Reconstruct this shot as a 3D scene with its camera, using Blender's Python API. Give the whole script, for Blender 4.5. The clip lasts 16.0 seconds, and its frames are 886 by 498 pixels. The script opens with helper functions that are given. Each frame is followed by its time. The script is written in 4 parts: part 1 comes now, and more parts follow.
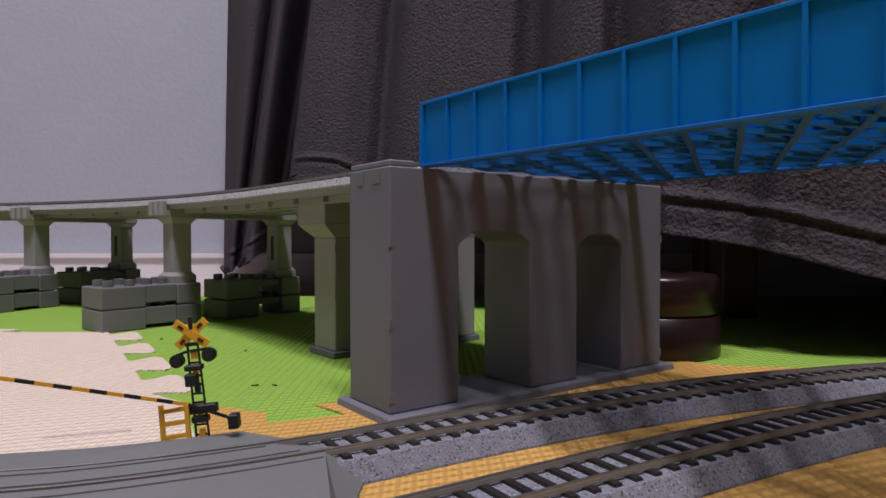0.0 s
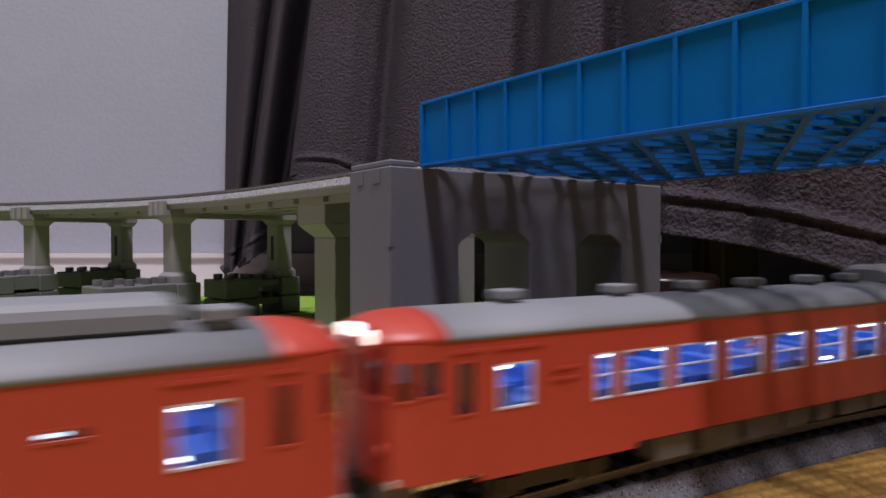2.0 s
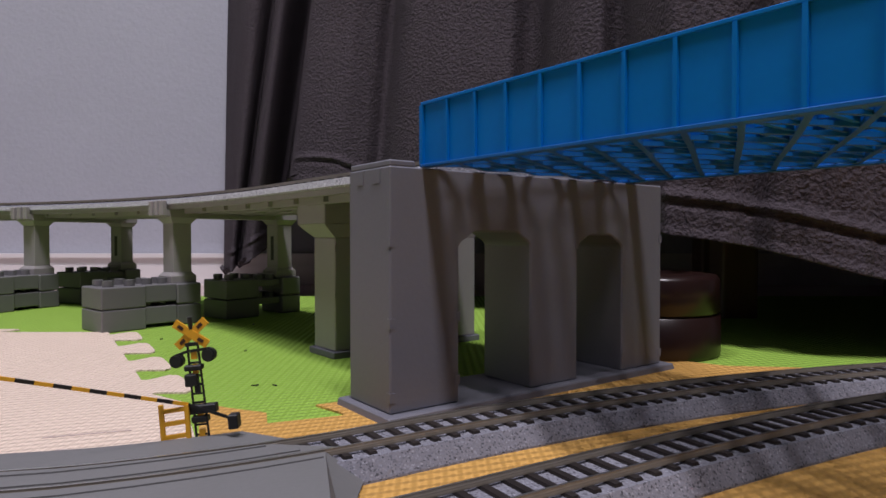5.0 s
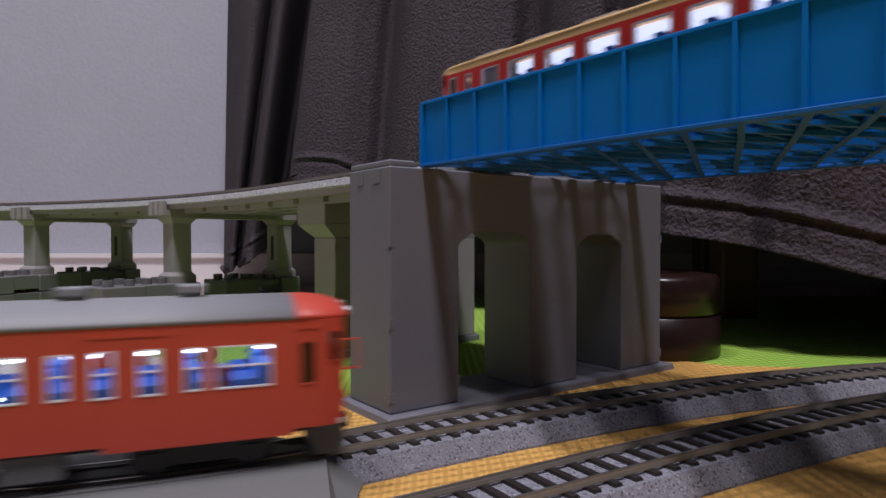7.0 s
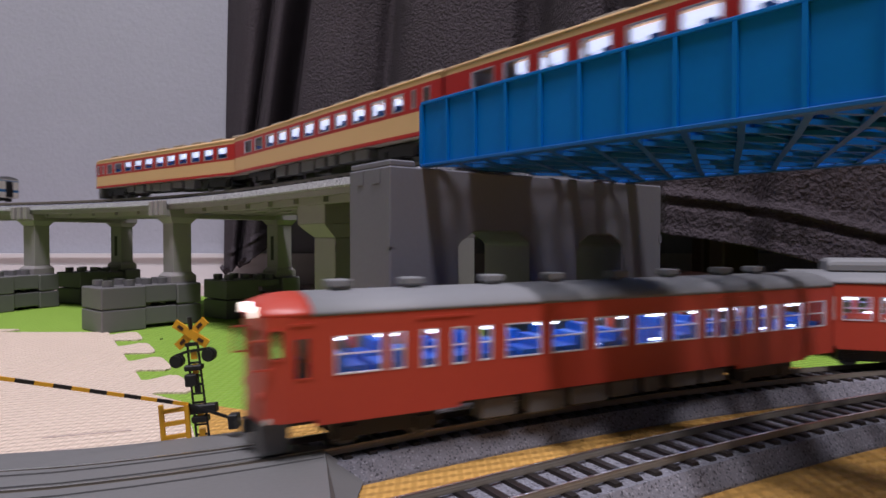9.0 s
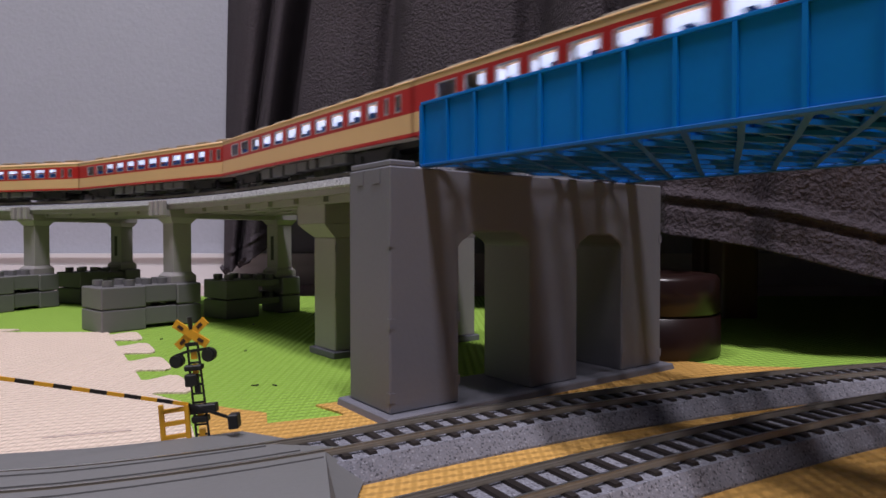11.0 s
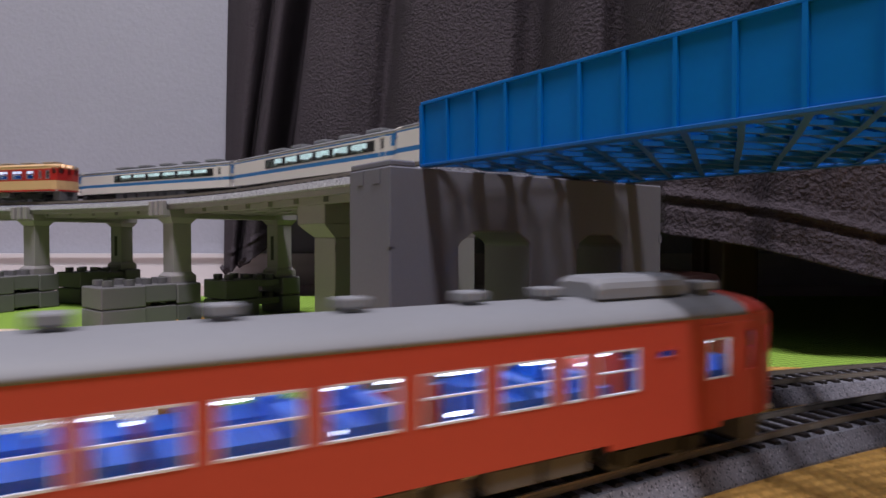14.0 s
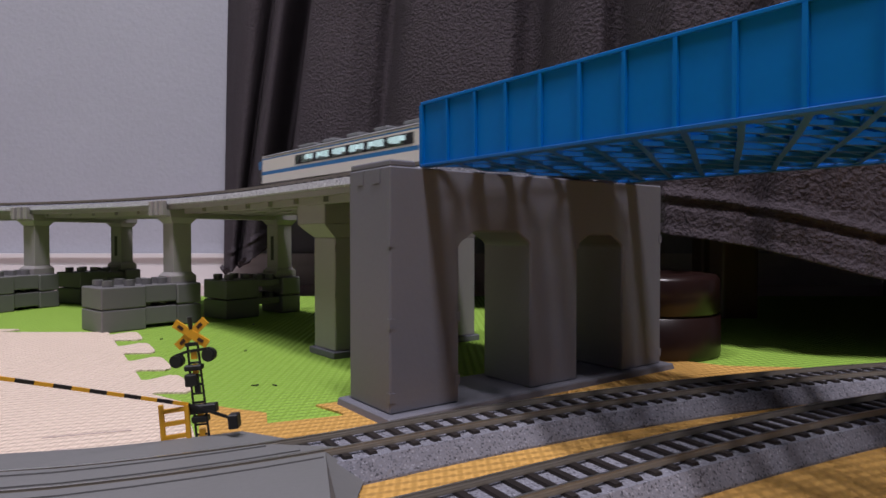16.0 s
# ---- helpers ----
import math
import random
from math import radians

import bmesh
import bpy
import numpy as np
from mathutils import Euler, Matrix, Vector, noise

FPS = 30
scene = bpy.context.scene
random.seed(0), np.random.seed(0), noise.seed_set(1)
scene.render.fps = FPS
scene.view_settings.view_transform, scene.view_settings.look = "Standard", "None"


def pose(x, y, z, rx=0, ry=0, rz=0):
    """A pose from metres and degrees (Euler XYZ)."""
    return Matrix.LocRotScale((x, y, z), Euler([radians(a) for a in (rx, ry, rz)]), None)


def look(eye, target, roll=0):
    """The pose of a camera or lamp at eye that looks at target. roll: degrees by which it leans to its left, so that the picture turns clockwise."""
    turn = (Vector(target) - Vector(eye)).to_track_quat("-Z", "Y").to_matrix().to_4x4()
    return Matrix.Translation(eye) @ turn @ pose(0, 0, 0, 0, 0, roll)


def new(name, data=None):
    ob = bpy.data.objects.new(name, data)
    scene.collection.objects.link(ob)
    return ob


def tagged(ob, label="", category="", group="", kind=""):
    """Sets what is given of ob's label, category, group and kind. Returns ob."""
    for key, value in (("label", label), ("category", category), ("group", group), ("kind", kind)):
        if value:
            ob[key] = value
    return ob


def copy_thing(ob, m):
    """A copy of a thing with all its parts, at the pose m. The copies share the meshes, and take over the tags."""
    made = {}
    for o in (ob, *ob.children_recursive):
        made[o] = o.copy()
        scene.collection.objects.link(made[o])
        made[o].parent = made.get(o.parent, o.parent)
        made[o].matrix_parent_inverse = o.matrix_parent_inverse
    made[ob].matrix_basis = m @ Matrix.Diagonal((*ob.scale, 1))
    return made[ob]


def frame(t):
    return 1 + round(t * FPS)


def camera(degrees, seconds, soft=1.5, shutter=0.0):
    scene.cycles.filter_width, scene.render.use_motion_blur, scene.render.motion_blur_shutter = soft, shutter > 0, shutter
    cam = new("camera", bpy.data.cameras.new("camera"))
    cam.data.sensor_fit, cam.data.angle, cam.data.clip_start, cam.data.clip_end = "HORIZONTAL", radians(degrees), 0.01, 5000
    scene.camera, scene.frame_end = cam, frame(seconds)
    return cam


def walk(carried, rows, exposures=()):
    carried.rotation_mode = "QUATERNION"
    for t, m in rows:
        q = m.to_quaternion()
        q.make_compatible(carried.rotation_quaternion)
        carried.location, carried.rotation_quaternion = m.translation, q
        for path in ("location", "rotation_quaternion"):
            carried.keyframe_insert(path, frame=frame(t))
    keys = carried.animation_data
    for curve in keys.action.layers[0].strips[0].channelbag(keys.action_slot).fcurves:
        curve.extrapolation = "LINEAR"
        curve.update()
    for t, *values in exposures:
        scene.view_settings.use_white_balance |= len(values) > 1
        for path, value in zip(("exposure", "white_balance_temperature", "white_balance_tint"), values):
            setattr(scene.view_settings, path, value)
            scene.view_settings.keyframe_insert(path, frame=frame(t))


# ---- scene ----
# exposure and white balance, ceiling lamp, train speeds (mm, mm/s)
EXPO, KELV, TINT = -0.28, 6050, 22
LAMPW, LAMPX, LAMPY = 58.0, 0.30, -0.70
LAMP2W, LAMP2X, LAMP2Y = 32.0, -0.58, -0.18
LEDP = 7.0
FS, FV = 62.8, 137.3
cam = camera(69.5, 16.0, soft=1.6, shutter=0.5)
MM = 0.001
EYE = (0, 0, 0.041)
AIM = look(EYE, (0, 1, 0.041 - 23/1130))
walk(cam, [(0.0, AIM), (16.0, AIM)], exposures=[(0.0, EXPO, KELV, TINT), (16.0, EXPO, KELV, TINT)])

# ---------- light: the two ceiling lamps of the room ----------
world = bpy.data.worlds.new("room_world")
scene.world = world
world.use_nodes = True
world.node_tree.nodes["Background"].inputs[0].default_value = (0.5, 0.53, 0.62, 1)
world.node_tree.nodes["Background"].inputs[1].default_value = 0.0
lamp = bpy.data.lights.new("ceiling_lamp_light", "AREA")
lamp.shape, lamp.size, lamp.size_y, lamp.energy, lamp.color = "RECTANGLE", 0.2, 0.9, LAMPW, (1.0, 0.97, 0.93)
lamp_ob = new("ceiling_lamp_light", lamp)
lamp_ob.matrix_world = Matrix.Translation((LAMPX, LAMPY, 2.30)) @ Matrix.Rotation(math.atan2(-0.783, 0.622) + math.pi/2, 4, "Z")

lamp2 = bpy.data.lights.new("second_lamp_light", "AREA")
lamp2.shape, lamp2.size, lamp2.energy, lamp2.color = "DISK", 0.5, LAMP2W, (1.0, 0.98, 0.96)
lamp2_ob = new("second_lamp_light", lamp2)
lamp2_ob.matrix_world = look((LAMP2X, LAMP2Y, 2.30), (LAMP2X, LAMP2Y, 0))


# ---------- materials ----------
def material(name, color, rough=0.5, metal=0.0, grain=0.0, grain_scale=800.0, var=0.12, var_scale=60.0,
             bump=0.0, emit=None, power=0.0, spec=0.5, island=0.0):
    m = bpy.data.materials.new(name)
    m.use_nodes = True
    nt = m.node_tree
    b = nt.nodes["Principled BSDF"]
    b.inputs["Roughness"].default_value, b.inputs["Metallic"].default_value = rough, metal
    b.inputs["Specular IOR Level"].default_value = spec
    tc = nt.nodes.new("ShaderNodeTexCoord")
    n1 = nt.nodes.new("ShaderNodeTexNoise")
    n1.inputs["Scale"].default_value, n1.inputs["Detail"].default_value = var_scale, 5
    n2 = nt.nodes.new("ShaderNodeTexNoise")
    n2.inputs["Scale"].default_value, n2.inputs["Detail"].default_value = grain_scale, 3
    for n in (n1, n2):
        nt.links.new(tc.outputs["Object"], n.inputs["Vector"])
    a = nt.nodes.new("ShaderNodeMath")
    a.operation, a.inputs[1].default_value = "MULTIPLY_ADD", 2*var
    a.inputs[2].default_value = 1 - var
    nt.links.new(n1.outputs["Fac"], a.inputs[0])
    g = nt.nodes.new("ShaderNodeMath")
    g.operation, g.inputs[1].default_value, g.inputs[2].default_value = "MULTIPLY_ADD", 2*grain, 1 - grain
    nt.links.new(n2.outputs["Fac"], g.inputs[0])
    mul = nt.nodes.new("ShaderNodeMath")
    mul.operation = "MULTIPLY"
    nt.links.new(a.outputs[0], mul.inputs[0])
    nt.links.new(g.outputs[0], mul.inputs[1])
    last = mul.outputs[0]
    if island:
        inf = nt.nodes.new("ShaderNodeObjectInfo")
        i2 = nt.nodes.new("ShaderNodeMath")
        i2.operation, i2.inputs[1].default_value, i2.inputs[2].default_value = "MULTIPLY_ADD", 2*island, 1 - island
        nt.links.new(inf.outputs["Random"], i2.inputs[0])
        m3 = nt.nodes.new("ShaderNodeMath")
        m3.operation = "MULTIPLY"
        nt.links.new(last, m3.inputs[0])
        nt.links.new(i2.outputs[0], m3.inputs[1])
        last = m3.outputs[0]
    mix = nt.nodes.new("ShaderNodeVectorMath")
    mix.operation = "SCALE"
    mix.inputs[0].default_value = color
    nt.links.new(last, mix.inputs["Scale"])
    nt.links.new(mix.outputs[0], b.inputs["Base Color"])
    rr = nt.nodes.new("ShaderNodeMath")
    rr.operation, rr.inputs[1].default_value, rr.inputs[2].default_value = "MULTIPLY_ADD", 0.2, max(rough-0.1, 0.02)
    nt.links.new(n1.outputs["Fac"], rr.inputs[0])
    nt.links.new(rr.outputs[0], b.inputs["Roughness"])
    if bump:
        bp = nt.nodes.new("ShaderNodeBump")
        bp.inputs["Strength"].default_value, bp.inputs["Distance"].default_value = 0.6, bump
        nt.links.new(n2.outputs["Fac"], bp.inputs["Height"])
        nt.links.new(bp.outputs[0], b.inputs["Normal"])
    if emit:
        b.inputs["Emission Color"].default_value = (*emit, 1)
        b.inputs["Emission Strength"].default_value = power
    return m


def mat_foam(name, color):
    """Foam play mat: a woven relief of short raised dashes."""
    m = material(name, color, rough=0.75, grain=0.1, grain_scale=1500, var=0.06, var_scale=9, spec=0.25)
    nt = m.node_tree
    b = nt.nodes["Principled BSDF"]
    tc = nt.nodes.new("ShaderNodeTexCoord")
    mp = nt.nodes.new("ShaderNodeMapping")
    mp.inputs["Rotation"].default_value = (0, 0, radians(34))
    nt.links.new(tc.outputs["Object"], mp.inputs["Vector"])
    sep = nt.nodes.new("ShaderNodeSeparateXYZ")
    nt.links.new(mp.outputs[0], sep.inputs[0])
    waves = []
    for axis, period in (("X", 0.0032), ("Y", 0.0046)):
        k = nt.nodes.new("ShaderNodeMath")
        k.operation, k.inputs[1].default_value = "MULTIPLY", 2*math.pi/period
        nt.links.new(sep.outputs[axis], k.inputs[0])
        w = nt.nodes.new("ShaderNodeMath")
        w.operation = "SINE"
        nt.links.new(k.outputs[0], w.inputs[0])
        waves.append(w)
    inv = nt.nodes.new("ShaderNodeMath")
    inv.operation = "MULTIPLY"
    for i, w in enumerate(waves):
        nt.links.new(w.outputs[0], inv.inputs[i])
    bp = nt.nodes.new("ShaderNodeBump")
    bp.inputs["Strength"].default_value, bp.inputs["Distance"].default_value = 1.0, 0.0007
    nt.links.new(inv.outputs[0], bp.inputs["Height"])
    nt.links.new(bp.outputs[0], b.inputs["Normal"])
    return m


def mat_glass(name, tint=(0.9, 0.95, 1.0)):
    m = bpy.data.materials.new(name)
    m.use_nodes = True
    nt = m.node_tree
    nt.nodes.remove(nt.nodes["Principled BSDF"])
    tr, gl, lw = (nt.nodes.new("ShaderNodeBsdfTransparent"), nt.nodes.new("ShaderNodeBsdfGlossy"),
                  nt.nodes.new("ShaderNodeLayerWeight"))
    lw.inputs["Blend"].default_value = 0.2
    tr.inputs[0].default_value = (*tint, 1)
    gl.inputs["Roughness"].default_value = 0.05
    gain = nt.nodes.new("ShaderNodeMath")
    gain.operation, gain.inputs[1].default_value, gain.inputs[2].default_value = "MULTIPLY_ADD", 0.16, 0.02
    nt.links.new(lw.outputs["Facing"], gain.inputs[0])
    mx = nt.nodes.new("ShaderNodeMixShader")
    nt.links.new(gain.outputs[0], mx.inputs[0])
    nt.links.new(tr.outputs[0], mx.inputs[1])
    nt.links.new(gl.outputs[0], mx.inputs[2])
    nt.links.new(mx.outputs[0], nt.nodes["Material Output"].inputs["Surface"])
    return m


def mat_ballast(name, base, specks):
    """Printed ballast: grey with dark and pale specks."""
    m = material(name, base, rough=0.85, grain=0.15, grain_scale=1600, var=0.08, var_scale=40, bump=0.0003, spec=0.2)
    nt = m.node_tree
    b = nt.nodes["Principled BSDF"]
    tc = nt.nodes.new("ShaderNodeTexCoord")
    vo = nt.nodes.new("ShaderNodeTexVoronoi")
    vo.inputs["Scale"].default_value = 3200
    nt.links.new(tc.outputs["Object"], vo.inputs["Vector"])
    sep = nt.nodes.new("ShaderNodeSeparateColor")
    nt.links.new(vo.outputs["Color"], sep.inputs[0])
    ramp = nt.nodes.new("ShaderNodeValToRGB")
    e = ramp.color_ramp.elements
    e[0].position, e[0].color = 0.0, (*[c*0.3 for c in base], 1)
    e[1].position, e[1].color = 1.0, (*specks, 1)
    for p, k in ((0.10, 0.55), (0.16, 0.92), (0.84, 1.05), (0.93, 1.25)):
        n = e.new(p)
        n.color = (*[c*k for c in base], 1)
    nt.links.new(sep.outputs[0], ramp.inputs[0])
    nt.links.new(ramp.outputs[0], b.inputs["Base Color"])
    return m


M = dict(
    wall=material("wallpaper", (0.41, 0.415, 0.475), 0.9, grain=0.05, grain_scale=260, var=0.05, var_scale=14, bump=0.0006, spec=0.2),
    # for the unseen walls: colour darkened so that less light bounces back
    dim=material("bounce_cut_wall", (0.05, 0.05, 0.055), 0.9, grain=0.05, grain_scale=260, var=0.06, var_scale=10),
    base=material("white_trim", (0.74, 0.70, 0.70), 0.5, grain=0.02, var=0.04, var_scale=8),
    floor=material("floor_sheet", (0.50, 0.40, 0.37), 0.5, grain=0.05, grain_scale=300, var=0.12, var_scale=12),
    # ceiling colour kept dark to hold down the fill light from above
    ceil=material("darkened_ceiling", (0.2, 0.2, 0.2), 0.9, grain=0.03, var=0.03),
    green=mat_foam("green_foam", (0.27, 0.45, 0.06)),
    beige=mat_foam("beige_foam", (0.76, 0.615, 0.50)),
    orange=mat_foam("orange_foam", (0.60, 0.335, 0.085)),
    cloth=material("fleece", (0.064, 0.053, 0.061), 0.95, grain=0.4, grain_scale=640, var=0.18, var_scale=18, bump=0.003, spec=0.12),
    cover=material("dark_cloth", (0.03, 0.028, 0.03), 0.95, grain=0.2, grain_scale=330, bump=0.001, spec=0.1),
    pier=material("grey_plastic", (0.143, 0.143, 0.170), 0.55, grain=0.05, grain_scale=900, var=0.08, var_scale=30, bump=0.00006),
    olive=material("olive_grey_plastic", (0.29, 0.27, 0.27), 0.5, grain=0.04, var=0.07, var_scale=40),
    deck=material("deck_plastic", (0.28, 0.265, 0.26), 0.55, grain=0.05, var=0.07),
    block=material("block_plastic", (0.14, 0.136, 0.142), 0.42, grain=0.03, var=0.06, var_scale=50, island=0.12),
    plate=material("crossing_plastic", (0.145, 0.145, 0.145), 0.5, grain=0.06, grain_scale=1200, var=0.1, var_scale=35, bump=0.00005),
    ballast=mat_ballast("ballast", (0.185, 0.185, 0.215), (0.30, 0.30, 0.34)),
    paleballast=mat_ballast("pale_ballast", (0.36, 0.36, 0.38), (0.75, 0.75, 0.78)),
    tie=material("tie_plastic", (0.014, 0.010, 0.009), 0.55, grain=0.2, var=0.15, island=0.25),
    rail=material("rail_side", (0.24, 0.21, 0.17), 0.38, metal=0.3, grain=0.15, var=0.2),
    railtop=material("rail_head", (0.72, 0.71, 0.68), 0.34, metal=1.0, grain=0.1, var=0.15),
    blue=material("blue_plastic", (0.0, 0.145, 0.50), 0.45, spec=0.18, grain=0.04, grain_scale=900, var=0.1, var_scale=40),
    # darker copy of the blue: shade under the bridge put into the colour
    blueshade=material("blue_plastic_shaded", (0.002, 0.10, 0.36), 0.4, grain=0.06, var=0.14, var_scale=50),
    red=material("vermilion_paint", (0.50, 0.060, 0.034), 0.42, grain=0.03, var=0.05, var_scale=50),
    roof=material("grey_roof_paint", (0.22, 0.225, 0.24), 0.6, grain=0.05, var=0.07, var_scale=50),
    crim=material("crimson_paint", (0.42, 0.018, 0.014), 0.4, grain=0.03, var=0.05),
    cream=material("cream_paint", (0.66, 0.42, 0.20), 0.45, grain=0.03, var=0.05),
    roofcream=material("roof_dust", (0.34, 0.30, 0.26), 0.6, grain=0.06, var=0.08),
    white=material("ivory_paint", (0.76, 0.71, 0.63), 0.4, grain=0.02, var=0.04),
    stripe=material("blue_stripe", (0.02, 0.17, 0.42), 0.4),
    under=material("underframe_grey", (0.12, 0.12, 0.122), 0.6, grain=0.15, var=0.2, var_scale=150),
    dark=material("black_plastic", (0.012, 0.012, 0.013), 0.45, grain=0.1, var=0.1),
    seat=material("blue_seat", (0.01, 0.14, 0.58), 0.6, var=0.1),
    inside=material("interior_plastic", (0.55, 0.5, 0.45), 0.6, var=0.1),
    frame=material("frame_silver_paint", (0.72, 0.74, 0.80), 0.3, metal=0.2, var=0.08),
    frost=material("frosted_pane", (0.62, 0.72, 0.74), 0.3, var=0.15, var_scale=200),
    silver=material("silver_frame", (0.6, 0.61, 0.63), 0.35, metal=0.6),
    glass=mat_glass("window_glass"),
    smoke=mat_glass("dark_glass", (0.45, 0.5, 0.5)),
    tint=mat_glass("green_glass", (0.62, 0.72, 0.66)),
    led=material("led_strip", (1, 1, 1), 0.5, emit=(0.85, 0.92, 1.0), power=LEDP),
    led_soft=material("soft_led_strip", (1, 1, 1), 0.5, emit=(0.88, 0.90, 1.0), power=1.5),
    led_dim=material("dim_led_strip", (1, 1, 1), 0.5, emit=(0.86, 0.88, 1.0), power=1.3),
    head=material("headlight_glow", (1, 1, 1), 0.4, emit=(1.0, 0.95, 1.0), power=3.5),
    warm=material("tail_glow", (1, 0.8, 0.6), 0.4, emit=(1.0, 0.62, 0.32), power=1.0),
    warmhead=material("lamp_glow", (1, 0.95, 0.85), 0.4, emit=(1.0, 0.88, 0.7), power=2.2),
    yellow=material("yellow_plastic", (0.72, 0.36, 0.015), 0.45, var=0.1, var_scale=90),
    brown=material("brown_plastic", (0.014, 0.005, 0.004), 0.3, var=0.1, var_scale=30),
    wood=material("dark_wood", (0.05, 0.02, 0.014), 0.5, grain=0.2, grain_scale=120, var=0.2),
)


# ---------- building helpers (millimetres in, metres out) ----------
def mesh_of(bm, mats, name="m", smooth=False):
    me = bpy.data.meshes.new(name)
    bm.normal_update()
    if smooth:
        for f in bm.faces:
            f.smooth = True
    for v in bm.verts:
        v.co *= MM
    bm.to_mesh(me)
    bm.free()
    for m in (mats if isinstance(mats, (list, tuple)) else [mats]):
        me.materials.append(m)
    return me


def part(name, bm, mats, parent=None, label="", at=None, smooth=False):
    me = bm if isinstance(bm, bpy.types.Mesh) else mesh_of(bm, mats, name, smooth)
    ob = new(name, me)
    if at is not None:
        ob.matrix_basis = at
    if parent is not None:
        ob.parent = parent
    if label:
        tagged(ob, label)
    return ob


def at(x, y, z=0.0, rz=0.0, rx=0.0, ry=0.0):
    return pose(x*MM, y*MM, z*MM, rx, ry, rz)


def empty(name, m, label, category, group="", kind=""):
    ob = new(name)
    ob.empty_display_size = 0.01
    ob.matrix_basis = m
    return tagged(ob, label, category, group, kind)


def prism(bm, ring, z0, z1, mi=0, top=None):
    """Upright solid over a plan ring of (x, y); top: ring of its upper face where it tapers."""
    top = top or ring
    a = [bm.verts.new((x, y, z0)) for x, y in ring]
    b = [bm.verts.new((x, y, z1)) for x, y in top]
    n = len(ring)
    fs = [bm.faces.new(a[::-1]), bm.faces.new(b)]
    for i in range(n):
        fs.append(bm.faces.new((a[i], a[(i+1) % n], b[(i+1) % n], b[i])))
    for f in fs:
        f.material_index = mi
    return fs


def box(bm, x0, x1, y0, y1, z0, z1, mi=0, m=None):
    co = [(x0, y0), (x1, y0), (x1, y1), (x0, y1)]
    n0 = len(bm.verts)
    prism(bm, co, z0, z1, mi)
    if m is not None:
        bm.verts.ensure_lookup_table()
        for v in bm.verts[n0:]:
            v.co = m @ v.co


def bevelled(bm, w, seg=2):
    bmesh.ops.remove_doubles(bm, verts=bm.verts, dist=1e-5)
    bmesh.ops.bevel(bm, geom=[e for e in bm.edges if len(e.link_faces) == 2 and e.calc_face_angle(0) > 0.5],
                    offset=w, segments=seg, affect="EDGES", profile=0.5)
    return bm


def cyl(bm, p, q, r, n=12, mi=0, r2=None):
    p, q = Vector(p), Vector(q)
    d = (q-p).normalized()
    u = d.orthogonal().normalized()
    w = d.cross(u)
    r2 = r if r2 is None else r2
    a = [bm.verts.new(p + (u*math.cos(2*math.pi*i/n) + w*math.sin(2*math.pi*i/n))*r) for i in range(n)]
    b = [bm.verts.new(q + (u*math.cos(2*math.pi*i/n) + w*math.sin(2*math.pi*i/n))*r2) for i in range(n)]
    fs = [bm.faces.new(a[::-1]), bm.faces.new(b)]
    for i in range(n):
        fs.append(bm.faces.new((a[i], a[(i+1) % n], b[(i+1) % n], b[i])))
    for f in fs:
        f.material_index = mi


def beam(bm, p, q, w, h, mi=0):
    """A bar of rectangular section from p to q."""
    p, q = Vector(p), Vector(q)
    d = (q-p).normalized()
    u = d.cross(Vector((0, 0, 1)))
    u = u.normalized() if u.length > 1e-4 else Vector((1, 0, 0))
    v = u.cross(d)
    a, b = [], []
    for s, t in ((-1, -1), (1, -1), (1, 1), (-1, 1)):
        o = u*(s*w/2) + v*(t*h/2)
        a.append(bm.verts.new(p+o))
        b.append(bm.verts.new(q+o))
    fs = [bm.faces.new(a[::-1]), bm.faces.new(b)]
    for i in range(4):
        fs.append(bm.faces.new((a[i], a[(i+1) % 4], b[(i+1) % 4], b[i])))
    for f in fs:
        f.material_index = mi


def sweep(bm, pts, prof, mi=0, closed=False):
    """Sweep a cross-section of (offset to the left, z) along plan points."""
    pts = [np.array(p, float) for p in pts]
    n, rows = len(pts), []
    for i, p in enumerate(pts):
        d = pts[min(i+1, n-1)] - pts[max(i-1, 0)]
        d = d/np.hypot(*d)
        left = np.array([-d[1], d[0]])
        rows.append([bm.verts.new((*(p+left*o), z)) for o, z in prof])
    k = len(prof)
    for a, b in zip(rows, rows[1:]):
        for j in range(k):
            f = bm.faces.new((a[j], b[j], b[(j+1) % k], a[(j+1) % k]))
            f.material_index = mi
    for r in (rows[0], rows[-1][::-1]):
        f = bm.faces.new(r)
        f.material_index = mi
    bmesh.ops.recalc_face_normals(bm, faces=bm.faces)


B = bmesh.new


# ---------- lines of the tracks (millimetres) ----------
def bez(a, b, c, d, n=60):
    t = np.linspace(0, 1, n)[:, None]
    return a*(1-t)**3 + 3*b*t*(1-t)**2 + 3*c*t*t*(1-t) + d*t**3


def lower_loop(fn, x0, x1, back):
    """A closed loop: the measured stretch y = fn(x), x0 to x1, joined by a wide turn behind the camera. mm."""
    xs = np.linspace(x0, x1, 160)
    mid = np.c_[xs, [fn(x) for x in xs]]
    d1, d0 = mid[-1]-mid[-2], mid[0]-mid[1]
    d1, d0 = d1/np.hypot(*d1), d0/np.hypot(*d0)
    m, e = np.array([40.0, back]), np.array([260.0, 0])
    a = bez(mid[-1], mid[-1]+d1*230, m+e, m)
    b = bez(m, m-e, mid[0]+d0*230, mid[0])
    pts = np.r_[mid, a[1:], b[1:]]
    s = np.r_[0, np.cumsum(np.hypot(*np.diff(pts, axis=0).T))]
    return s, pts


